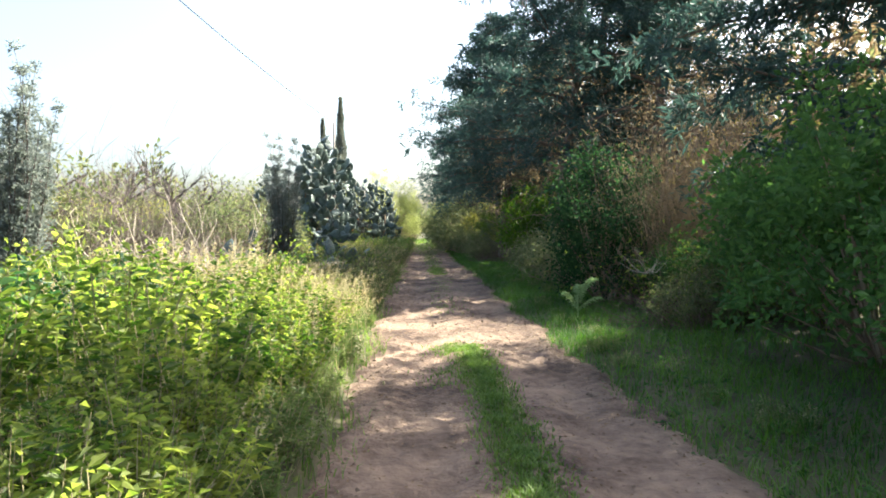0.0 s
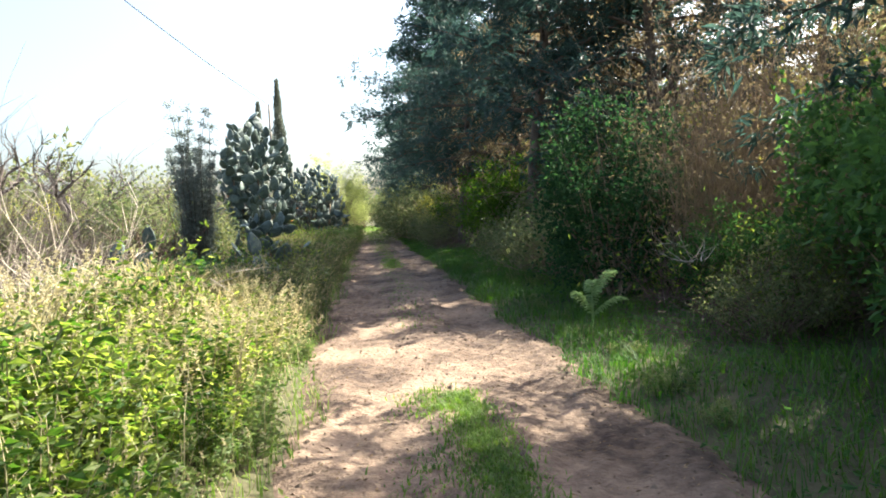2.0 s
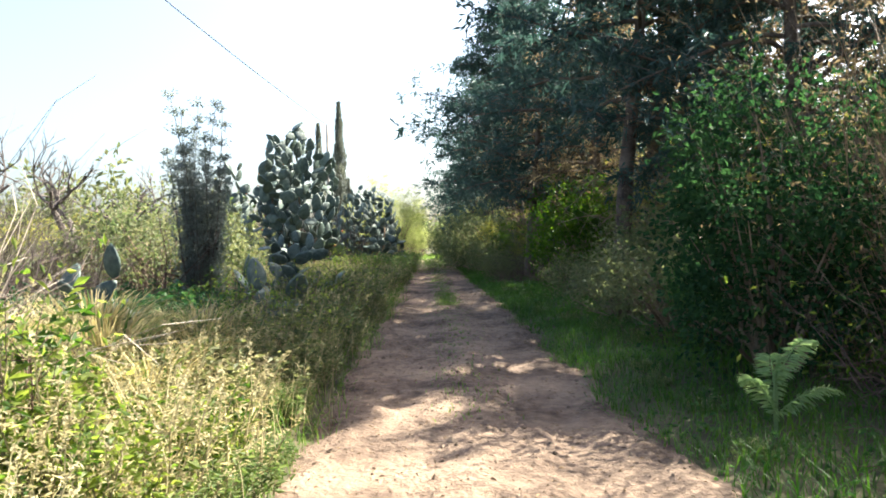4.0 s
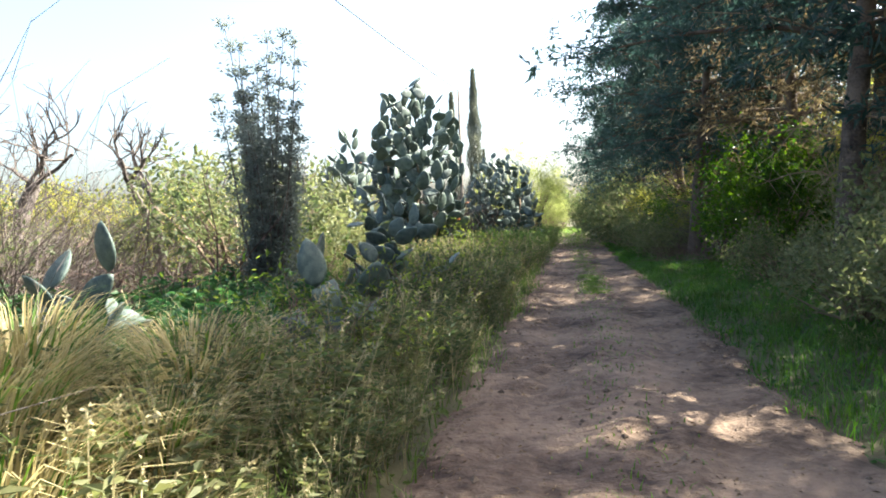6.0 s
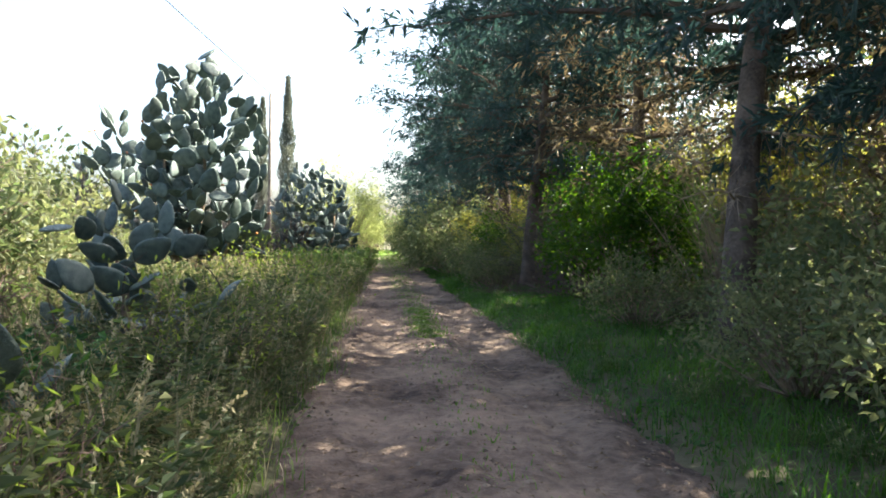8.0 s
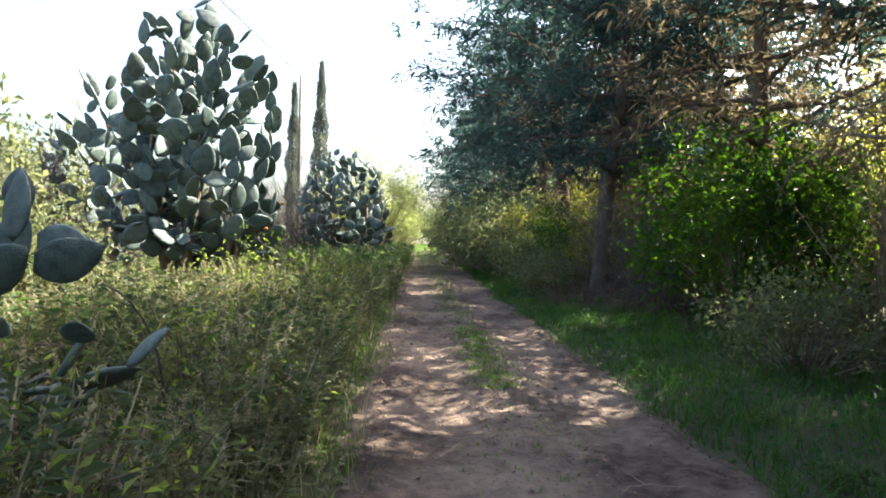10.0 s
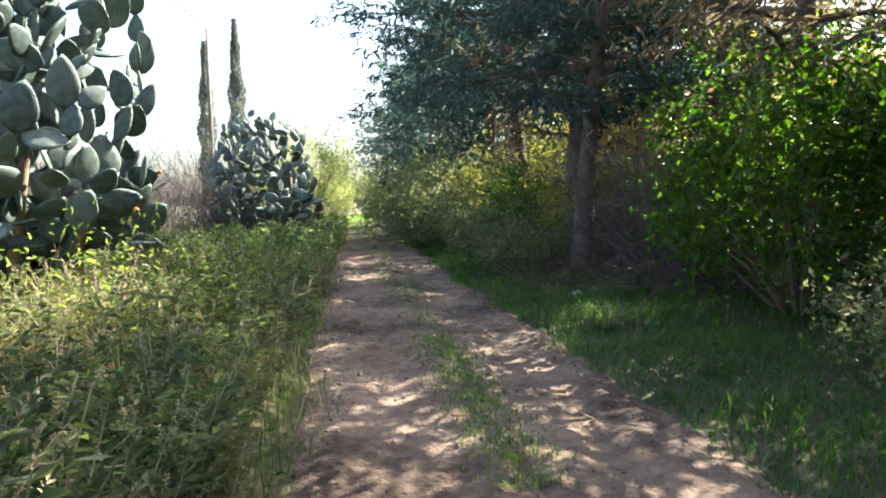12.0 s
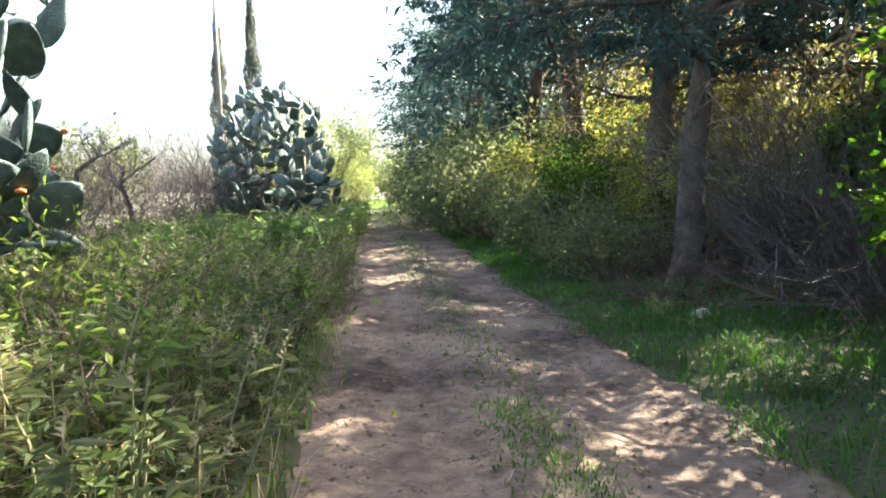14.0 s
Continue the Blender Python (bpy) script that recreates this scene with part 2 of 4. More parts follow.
us, ts = np.linspace(-1.6, 1.6, 60), steps((-5, 45, 0.08), (45, 95, 0.5))
g = Geo()
U, Y = np.meshgrid(us, ts)
i, j = np.meshgrid(np.arange(len(ts) - 1), np.arange(len(us) - 1), indexing="ij")
n = len(us)
g.put(np.stack([U + centre(Y), Y, track_h(U, Y)], -1), np.stack([i * n + j, i * n + j + 1, (i + 1) * n + j + 1, (i + 1) * n + j], -1).reshape(-1, 4))
road = tagged(new("road", g.mesh("road", DIRT, True)), "reddish brown dirt track with two wheel ruts", "dirt track", kind="structure")


# ---- plants ----
def clumps(height, radius, count, base=0.15, uneven=0.35):
    """Centres of leaf clumps in an uneven dome."""
    a = rng.uniform(0, 2 * np.pi, count)
    r = radius * np.sqrt(rng.uniform(0.05, 1, count))
    top = height * (1 - 0.55 * (r / radius) ** 2) * (1 - uneven * rng.uniform(0, 1, count) ** 2)
    z = base * height + (top - base * height) * rng.uniform(0, 1, count) ** 0.6
    return np.stack([np.cos(a) * r, np.sin(a) * r, z], 1)


def bush(name, height, radius, leaf, leaf_len, leaf_wide, count, per, label, category="bush", wood=TWIG, spread=0.16, base=0.12, uneven=0.35):
    root = tagged(new(name), label, category)
    c = clumps(height, radius, count, base, uneven)
    far = np.hypot(c[:, 0], c[:, 1]) / radius + c[:, 2] / height
    for p in c[np.argsort(-far)[: max(3, count // 9)]]:
        d = unit(unit(p * [1, 1, 0.4]) * 0.6 + rng.normal(size=3) * 0.35 + [0, 0, 0.6])
        k = rng.integers(0, count, 3)
        c[k] = p + d * (np.array([0.1, 0.19, 0.27]) * radius * rng.uniform(0.6, 1.4))[:, None]
    st = Geo()
    for p in c[:: max(1, count // 45)]:
        a = p * [0.15, 0.15, 0]
        mid = a * 0.6 + p * 0.4 + np.array([0, 0, 0.12 * p[2]]) + rng.normal(size=3) * 0.06
        st.tube([a, mid, p], [0.012 + 0.004 * height, 0.008 + 0.002 * height, 0.003], 4)
    part("twig_work", st, wood, root, kind="stuff")
    lf = Geo()
    q = np.repeat(c, per, 0) + rng.normal(size=(count * per, 3)) * np.repeat(spread * rng.uniform(0.4, 1.0, count), per)[:, None]
    q[:, 2] = np.abs(q[:, 2])
    d = unit(q - np.repeat(c, per, 0)) + rng.normal(size=q.shape) * 0.5 + [0, 0, 0.25]
    lf.leaves(q, d, leaf_len * rng.uniform(0.6, 1.25, len(q)), leaf_wide * rng.uniform(0.7, 1.2, len(q)))
    part("foliage", lf, leaf, root, kind="stuff")
    return root


def conifer(height, reach, low, leaves, label, needle=None, count=54, name="conifer_tree", droop=0.05, dead=9):
    """Trunk, limbs and twigs with sprays of needles; the limbs are parts of their own."""
    needle = needle or NEEDLE
    root = tagged(new(name), label, "tree", "conifer row")
    tr = Geo()
    path = wander((0, 0, -0.2), (0, 0, 1), height + 0.1, 12, 0.03)
    tr.tube(path, np.linspace(0.20, 0.03, 13) * (1 + 0.3 * np.exp(-np.arange(13) * 1.5)), 14)
    part("trunk", tr, BARK, root, smooth=True)
    tw, ends = Geo(), []
    for k in range(count):
        f = (k + 0.5) / count
        z = low + (height - low) * f ** 0.9
        a = k * 2.4 + rng.normal() * 0.3
        r = reach * (0.72 + 0.28 * math.sin(math.pi * min(1, f * 1.6))) * (1 - f) ** 0.55 * rng.uniform(0.55, 1.1) + 0.3
        start = np.array([np.interp(z, path[:, 2], path[:, 0]), np.interp(z, path[:, 2], path[:, 1]), z])
        line = wander(start, (math.cos(a), math.sin(a), 0.25), r, 7, 0.12, droop)
        lb = Geo()
        lb.tube(line, np.linspace(0.05 * (1 - f) + 0.018, 0.006, 8), 5)
        part("limb", lb, BARK, root)
        for q in range(2, 8):
            ends.append((line[q], unit(line[q] - line[q - 1])))
            for _ in range(3):
                side = unit(unit(line[q] - line[q - 1]) * 0.5 + rng.normal(size=3) * [0.8, 0.8, 0.35])
                tip = line[q] + side * r * 0.22 * rng.uniform(0.3, 1.2)
                tw.tube([line[q], tip], [0.008, 0.003], 3)
                ends.append((tip, side))
    part("twig_work", tw, BARK, root, kind="stuff")
    dry = Geo()
    for k in range(dead):
        z = rng.uniform(0.35, 1.35) * low + 0.4
        a = k * 2.4 + rng.normal() * 0.4
        start = np.array([np.interp(z, path[:, 2], path[:, 0]), np.interp(z, path[:, 2], path[:, 1]), z])
        line = wander(start, (math.cos(a), math.sin(a), 0.1), reach * rng.uniform(0.25, 0.55), 7, 0.16, 0.07)
        db = Geo()
        db.tube(line, np.linspace(0.022, 0.005, 8), 4)
        part("dead_limb", db, TWIG, root, "bare brown dead limb")
        for q in range(1, 8):
            for _ in range(4):
                side = unit(unit(line[q] - line[q - 1]) * 0.5 + rng.normal(size=3) * 0.7 - [0, 0, 0.35])
                dry.tube(wander(line[q], side, rng.uniform(0.15, 0.5), 2, 0.3), [0.006, 0.004, 0.002], 3)
    if dead:
        part("dead_twig_work", dry, TWIG, root, "brown dead hanging twigs", kind="stuff")
    p, d = np.array([e[0] for e in ends]), np.array([e[1] for e in ends])
    per = max(4, leaves // len(p))
    q = np.repeat(p, per, 0) + rng.normal(size=(len(p) * per, 3)) * 0.09
    dd = np.repeat(d, per, 0) * 0.7 + rng.normal(size=q.shape) * 0.75 + [0, 0, -0.1]
    fo = Geo()
    fo.leaves(q, dd, rng.uniform(0.14, 0.29, len(q)), rng.uniform(0.036, 0.062, len(q)))
    part("foliage", fo, needle, root, kind="stuff")
    return root


def bare_tree(height, label, material=GREYBARK, levels=5, spread=0.55, name="bare_tree"):
    root = tagged(new(name), label, "tree")
    tr, br = Geo(), Geo()

    def grow(p, d, length, r, level):
        line = wander(p, d, length, 4, 0.05 if level == 0 else 0.18)
        (tr if level == 0 else br).tube(line, np.linspace(r, r * 0.62, 5), 8 if level < 2 else 4)
        if level >= levels:
            return
        for _ in range(rng.integers(2, 4) if level < levels - 1 else 3):
            grow(line[-1 - (rng.integers(0, 2) if level else 0)], unit(line[-1] - line[-2]) + rng.normal(size=3) * spread * 0.85 + [0, 0, 0.4], length * rng.uniform(0.55, 0.85), r * 0.58, level + 1)

    grow((0, 0, -0.1), (0, 0.05, 1), height * 0.32, height * 0.034, 0)
    part("trunk", tr, material, root, smooth=True)
    part("branch_work", br, material, root, kind="stuff")
    return root


def thicket(name, height, radius, count, material, label, leaf=None, category="thicket", upright=0.8, thick=0.007, spread=0.5, bend=0.2):
    """Tangle of thin stems with side twigs."""
    root = tagged(new(name), label, category)
    st, tips = Geo(), []
    for _ in range(count):
        a, r = rng.uniform(0, 2 * np.pi), radius * math.sqrt(rng.uniform())
        p = (math.cos(a) * r * 0.7, math.sin(a) * r * 0.7, -0.05)
        line = wander(p, (rng.normal() * spread, rng.normal() * spread, upright), height * rng.uniform(0.5, 1.1), 6, bend, 0.04 * bend / 0.2)
        line[:, 2] = np.maximum(line[:, 2], 0.02)
        lone = Geo() if len(tips) < 90 else st
        lone.tube(line, np.linspace(thick * rng.uniform(0.7, 1.6), thick * 0.35, 7), 3)
        for q in range(2, 7):
            twig = wander(line[q], line[q] - line[q - 1] + rng.normal(size=3) * 0.12, height * 0.2, 2, 0.35)
            st.tube(twig, [thick * 0.5, thick * 0.4, thick * 0.2], 3)
            tips.append(twig[-1])
        if lone is not st:
            part("stem", lone, material, root)
    part("twig_tangle", st, material, root, kind="stuff")
    if leaf:
        t = np.repeat(np.array(tips), 3, 0)
        lf = Geo()
        lf.leaves(t + rng.normal(size=t.shape) * 0.1, rng.normal(size=t.shape) + [0, 0, 0.3], rng.uniform(0.04, 0.09, len(t)), rng.uniform(0.015, 0.03, len(t)))
        part("foliage", lf, leaf, root, kind="stuff")
    return root


def weed(height, radius, stems, leaf, label, leaf_len=0.09, leaf_wide=0.032, spikes=0.3, name="weed_clump"):
    """A clump of upright stalks with leaves all the way up, some ending in dry seed spikes."""
    root = tagged(new(name), label, "weeds")
    st, lf, sp = Geo(), Geo(), Geo()
    P, D, SP, SD = [], [], [], []
    for _ in range(stems):
        a, r = rng.uniform(0, 2 * np.pi), radius * math.sqrt(rng.uniform())
        h = height * rng.uniform(0.55, 1.1) * (1 - 0.25 * (r / radius) ** 2)
        line = wander((math.cos(a) * r, math.sin(a) * r, -0.03), (math.cos(a) * 0.25 + rng.normal() * 0.12, math.sin(a) * 0.25 + rng.normal() * 0.12, 1), h, 6, 0.09, 0.01)
        st.tube(line, np.linspace(0.007, 0.003, 7), 3)
        for f in np.linspace(0.12, 1, int(12 + 16 * h)):
            k = min(5, int(f * 6))
            q = line[k] + (line[k + 1] - line[k]) * (f * 6 - k)
            for _ in range(1 + (rng.uniform() < 0.35)):
                b = rng.uniform(0, 2 * np.pi)
                P.append(q + rng.normal(size=3) * 0.015)
                D.append((math.cos(b), math.sin(b), rng.uniform(-0.2, 0.8)))
        if rng.uniform() < spikes:
            for f in np.linspace(0, 1, 14):
                SP.append(line[-1] + (line[-1] - line[-2]) * f * 0.9)
                SD.append(rng.normal(size=3) + [0, 0, 0.8])
    part("stalk_work", st, STALK, root, kind="stuff")
    lf.leaves(P, np.array(D), leaf_len * rng.uniform(0.5, 1.25, len(P)), leaf_wide * rng.uniform(0.6, 1.2, len(P)))
    part("foliage", lf, leaf, root, kind="stuff")
    if SP:
        sp.leaves(SP, np.array(SD), 0.028, 0.012)
        part("seed_mass", sp, DRY, root, "dry pale seed heads", kind="stuff")
    return root


def pad_mesh():
    """One flat egg-shaped cactus pad that stands on its narrow end, 1 m long."""
    g, rows, cols = Geo(), 9, 14
    v = [(0, 0, 0)]
    for r in range(1, rows):
        t = r / rows
        w = 0.32 * math.sin(math.pi * t ** 0.8) ** 0.75
        for c in range(cols):
            a = 2 * math.pi * c / cols
            v.append((math.cos(a) * w, math.copysign(abs(math.sin(a)) ** 0.8, math.sin(a)) * (0.02 + 0.05 * math.sin(math.pi * t)), t + 0.015 * math.sin(3 * a)))
    v.append((0, 0, 1))
    f = [[0, 1 + (c + 1) % cols, 1 + c] for c in range(cols)]
    for r in range(rows - 2):
        for c in range(cols):
            a, b = 1 + r * cols + c, 1 + r * cols + (c + 1) % cols
            f += [[a, b, b + cols], [a, b + cols, a + cols]]
    last = len(v) - 1
    f += [[last - cols + c, last - cols + (c + 1) % cols, last] for c in range(cols)]
    g.v, g.f, g.n = [np.array(v, float)], f, len(v)
    return g.mesh("pad", PAD, True)


PAD_MESH = pad_mesh()
PAD_V = np.array([v.co for v in PAD_MESH.vertices])
PAD_F = [list(p.vertices) for p in PAD_MESH.polygons]


def cactus(height, radius, trunks, most, label, size=0.36, fruit=0):
    """Prickly pear: woody stems, then pads that grow out of the rims of pads."""
    root = tagged(new("prickly_pear"), label, "cactus")
    made = [0]
    rims, tops = [], []
    rest = Geo()

    def fits(tip):
        edge = radius * math.sqrt(max(0.06, 1 - (max(0, tip[2] / height - 0.35) / 0.65) ** 3)) * (1.0 + 0.12 * math.sin(3 * math.atan2(tip[1], tip[0]) + tip[2] * 2))
        return max(0.12, 0.11 * height) < tip[2] < height and math.hypot(tip[0], tip[1]) < edge

    def pad(p, up, face, length, level):
        for _ in range(4):
            up = unit(np.array(up, float))
            tip = p + up * length
            if fits(tip):
                break
            up = up + rng.normal(size=3) * 0.5 - np.array([*p[:2], 0]) / radius * 0.5
        else:
            return
        made[0] += 1
        side = unit(np.cross(up, face))
        nrm = np.cross(side, up)
        wide = length * rng.uniform(0.85, 1.15)
        if made[0] <= 290:
            ob = part("pad", PAD_MESH, None, root)
            m = Matrix(((*side, 0), (*-nrm, 0), (*up, 0), (0, 0, 0, 1))).transposed()
            ob.matrix_local = Matrix.Translation(p) @ m @ Matrix.Diagonal((wide, length, length, 1))
            tops.append((ob, wide, length))
        else:
            rest.put(p + PAD_V @ np.array([side * wide, -nrm * length, up * length]), PAD_F)
        rims.append(tip)
        for a in rng.permutation([-0.9, -0.35, 0.3, 0.85])[: rng.integers(2, 4)]:
            q = p + up * length * (0.5 + 0.46 * math.cos(a)) + side * length * 0.36 * math.sin(a)
            out = np.array([*q[:2], 0]) / radius
            grow = unit(up * 0.5 + side * math.sin(a) * 0.8 + rng.normal(size=3) * 0.4 + np.array([0, 0, 0.4]) + out * 0.3)
            todo.append((q, grow, nrm + rng.normal(size=3) * 0.9, size * rng.uniform(0.65, 1.15), level + 1))

    todo = []
    for k in range(trunks):
        wood = Geo()
        a = 2 * math.pi * k / trunks + rng.normal() * 0.4
        tall = height * rng.uniform(0.25, 0.6)
        base = np.array([math.cos(a), math.sin(a), 0]) * radius * 0.35 * rng.uniform(0.2, 1)
        lean = (0.15 + 0.3 * (1 - tall / height)) * min(1, 2.2 * radius / height)
        line = wander(base - [0, 0, 0.1], (math.cos(a) * lean, math.sin(a) * lean, 1), tall, 6, 0.10)
        out = np.hypot(line[:, 0], line[:, 1])
        line[:, :2] *= np.minimum(1, 0.5 * radius / np.maximum(out, 1e-6))[:, None]
        wood.tube(line, np.linspace(0.11, 0.025, 7) * min(1, height / 3), 8)
        for q in range(1, 7):
            for _ in range(4):
                b = rng.uniform(0, 2 * np.pi)
                todo.append((line[q], np.array([math.cos(b) * 0.9, math.sin(b) * 0.9, rng.uniform(-0.4, 1)]), rng.normal(size=3), size * rng.uniform(0.8, 1.15), 0))
        part("trunk", wood, CACTUSWOOD, root, "woody corky cactus stem", True)
    while todo and made[0] < most:
        best, far = 0, -1.0
        taken = np.array(rims) if rims else np.full((1, 3), 99.0)
        for k in rng.integers(0, len(todo), 24):
            q = todo[k][0] + unit(todo[k][1]) * todo[k][3]
            away = np.min(np.linalg.norm(taken - q, axis=1)) 
            if fits(q) and away > far:
                best, far = k, away
        pad(*todo.pop(int(best)))
    if rest.n:
        part("pad_mass", rest, PAD, root, smooth=True, kind="stuff")
    if fruit:
        fr = Geo()
        fr.tube([(0, 0, -0.01), (0, 0, 0.03), (0, 0, 0.06)], [0.012, 0.024, 0.014], 7)
        berry = fr.mesh("fruit", FRUIT, True)
        for q in rng.permutation(len(tops))[:fruit]:
            ob, wide, length = tops[q]
            part("fruit", berry, None, ob, "small orange prickly pear").matrix_local = Matrix.Translation((0, 0, 0.98)) @ Matrix.Diagonal((1 / wide, 1 / length, 1 / length, 1))
    return root


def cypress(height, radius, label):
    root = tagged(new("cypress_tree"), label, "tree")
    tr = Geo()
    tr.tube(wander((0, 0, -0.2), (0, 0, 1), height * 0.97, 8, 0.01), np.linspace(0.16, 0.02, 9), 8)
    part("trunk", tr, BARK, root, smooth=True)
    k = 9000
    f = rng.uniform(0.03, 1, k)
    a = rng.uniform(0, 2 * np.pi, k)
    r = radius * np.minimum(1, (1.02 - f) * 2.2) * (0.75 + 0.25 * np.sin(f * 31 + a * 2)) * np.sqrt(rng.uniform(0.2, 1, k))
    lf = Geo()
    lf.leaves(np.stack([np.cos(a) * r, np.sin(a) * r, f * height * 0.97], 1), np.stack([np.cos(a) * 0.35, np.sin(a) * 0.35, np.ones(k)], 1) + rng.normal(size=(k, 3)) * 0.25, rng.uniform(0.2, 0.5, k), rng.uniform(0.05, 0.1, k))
    part("foliage", lf, HAZED_NEEDLE, root, kind="stuff")
    return root


# ---- conifer row beside the track ----
C1 = place(conifer(11.0, 4.7, 2.4, 34000, "tall dark green conifer with drooping branches by the track"), 6.2, 17.0, 0, 0.9)
C2 = place(conifer(11.5, 5.1, 3.6, 24000, "tall dark conifer with a bare lower trunk by the track"), 4.0, 20.0, 40)
C3 = place(conifer(9.5, 4.3, 1.5, 22000, "dense dark conifer with low branches by the track"), 4.6, 43.5, 110)
C4 = place(conifer(8.6, 3.4, 2.6, 9500, "thin conifer with a bare brown trunk and sparse crown", None, 40), 5.5, 28.8, 0, 0.98)
C5 = place(conifer(9.0, 3.2, 2.2, 7000, "half-dead conifer with sparse brown needles", BROWN, 44, "dying_conifer", 0.02), 7.4, 19.0, 0)
for ob, x, y, turn, size in ((C1, 6.3, 7.4, 200, 0.92), (C4, 8.4, 7.8, 80, 1.0), (C3, 8.8, 2.4, 10, 0.9), (C4, 3.4, 29.3, 75, 0.95), (C4, 4.2, 32.2, 15, 1.2), (C4, 4.1, 35.8, 250, 1.35), (C2, 3.9, 40.5, 300, 1.2),
                             (C4, 5.6, 22.6, 130, 1.5), (C4, 7.6, 23.6, 30, 0.95), (C3, 3.6, 48.0, 20, 1.2), (C3, 4.2, 54.0, 170, 1.15), (C3, 4.2, 61.0, 60, 1.15), (C3, 4.0, 69.0, 220, 1.2),
                             (C3, 10.4, 0.5, 90, 1.0), (C3, 8.6, 43.0, 140, 1.0), (C3, 5.4, -2.5, 30, 1.0),
                             (C5, 10.0, 16.5, 100, 1.05), (C5, 8.6, 10.2, 10, 1.0), (C5, 7.0, 21.5, 200, 0.9), (C5, 5.2, 25.8, 120, 0.95), (C5, 5.0, 33.6, 260, 1.0), (C5, 7.4, 30.6, 40, 1.1), (C5, 6.4, 33.5, 300, 0.9)):
    again(ob, x, y, turn, size)

# ---- shrubs under the conifers ----
H1 = place(bush("hedge_bush", 3.0, 1.5, HEDGE, 0.10, 0.06, 380, 26, "dense dark green leafy bush beside the grassy verge"), 4.5, 6.2)
for x, y, turn, size in ((4.3, 3.7, 120, 0.85), (5.3, 8.7, 200, 0.95), (5.4, 1.0, 60, 0.9), (4.3, 10.6, 30, 0.45), (3.9, 13.9, 100, 0.55), (9.6, 18.5, 250, 0.9), (7.8, 38.0, 20, 1.4), (8.0, 44.0, 90, 1.6), (7.4, 53.0, 190, 1.7), (9.0, 6.0, 200, 1.2)):
    again(H1, x, y, turn, size)
I1 = place(bush("ivy_mound", 3.5, 0.95, IVY, 0.075, 0.055, 320, 30, "dark green ivy grown over a tall stump", "ivy", base=0.05, uneven=0.6, spread=0.2), 3.45, 12.6)
S1 = place(bush("shrub", 1.7, 1.1, OLIVE, 0.085, 0.045, 210, 16, "dull green low shrub under the conifers"), 3.5, 15.4)
for x, y, turn, size in ((3.3, 17.6, 80, 0.8), (4.9, 18.0, 150, 1.3), (3.6, 22.0, 200, 0.8), (3.2, 33.8, 20, 1.1), (3.0, 36.5, 100, 1.3), (2.9, 40, 190, 1.5), (2.8, 44, 240, 1.6), (2.7, 48.5, 300, 1.7), (2.6, 54, 30, 1.8), (2.9, 61, 90, 1.9), (2.8, 30.4, 45, 0.85), (2.7, 32.2, 145, 1.0), (2.5, 38.3, 20, 1.5), (2.4, 42, 70, 1.7), (2.3, 46.3, 140, 1.8), (2.2, 51, 230, 1.9), (2.2, 58, 330, 2.0),
                         (6.2, 20.0, 20, 1.6), (6.6, 26.0, 100, 1.6), (7.2, 30.5, 220, 1.8), (6.8, 16.0, 300, 1.6), (5.6, 33.0, 60, 1.6), (5.4, 37.5, 160, 1.7), (5.2, 42.0, 260, 1.8), (5.0, 47.0, 10, 1.9), (3.8, 9.2, 70, 0.55), (3.4, 38.2, 310, 2.1), (5.4, 33.6, 60, 1.6), (3.2, 41.5, 90, 2.2), (3.1, 46.0, 180, 2.3), (4.6, 9.4, 170, 0.7), (4.9, 14.2, 270, 1.1)):
    again(S1, x, y, turn, size)
L1 = place(bush("leafy_bush", 3.3, 1.5, LIME, 0.11, 0.07, 330, 30, "bright yellow-green broad-leaved bush under the conifers", spread=0.2), 4.35, 24.9)
again(L1, 3.5, 33.0, 90, 0.7)
again(L1, 6.2, 28.5, 240, 0.9)
S2 = place(bush("understory_bush", 4.2, 1.6, YELLOWGREEN, 0.10, 0.045, 200, 22, "tall yellow-green undergrowth behind the conifers"), 6.9, 26.3)
for x, y, turn, size in ((7.6, 29.6, 60, 1.35), (6.3, 31.8, 140, 1.1), (7.8, 34.0, 220, 1.4), (6.6, 22.0, 300, 1.0), (8.6, 24.0, 20, 1.4), (5.6, 34.6, 100, 1.0), (9.0, 27.0, 80, 1.5), (9.2, 20.0, 170, 1.4), (8.8, 16.0, 250, 1.3), (6.8, 38.0, 10, 1.4), (6.6, 42.5, 50, 1.4), (3.9, 30.8, 20, 0.5), (3.7, 33.0, 110, 0.62), (3.5, 35.6, 210, 0.8)):
    again(S2, x, y, turn, size)
T1 = place(thicket("dead_thicket", 3.8, 1.2, 190, TWIG, "brown leafless tangle of upright twigs under conifers", BROWN, spread=0.16, bend=0.1), 4.9, 12.3)
for x, y, turn, size in ((6.0, 11.0, 140, 0.9), (5.6, 9.6, 20, 0.8), (4.4, 11.3, 70, 0.7), (6.8, 12.6, 230, 1.1),  (6.0, 23.0, 30, 1.0), (5.0, 17.4, 90, 0.7), (5.2, 21.6, 10, 0.6), (5.6, 31.0, 120, 1.0)):
    again(T1, x, y, turn, size)
E1 = place(thicket("brush_pile", 0.9, 0.8, 110, REDTWIG, "low pile of brown dead twigs on the verge", None, "brush pile", 0.35, 0.006, 0.7, 0.3), 4.1, 18.6)
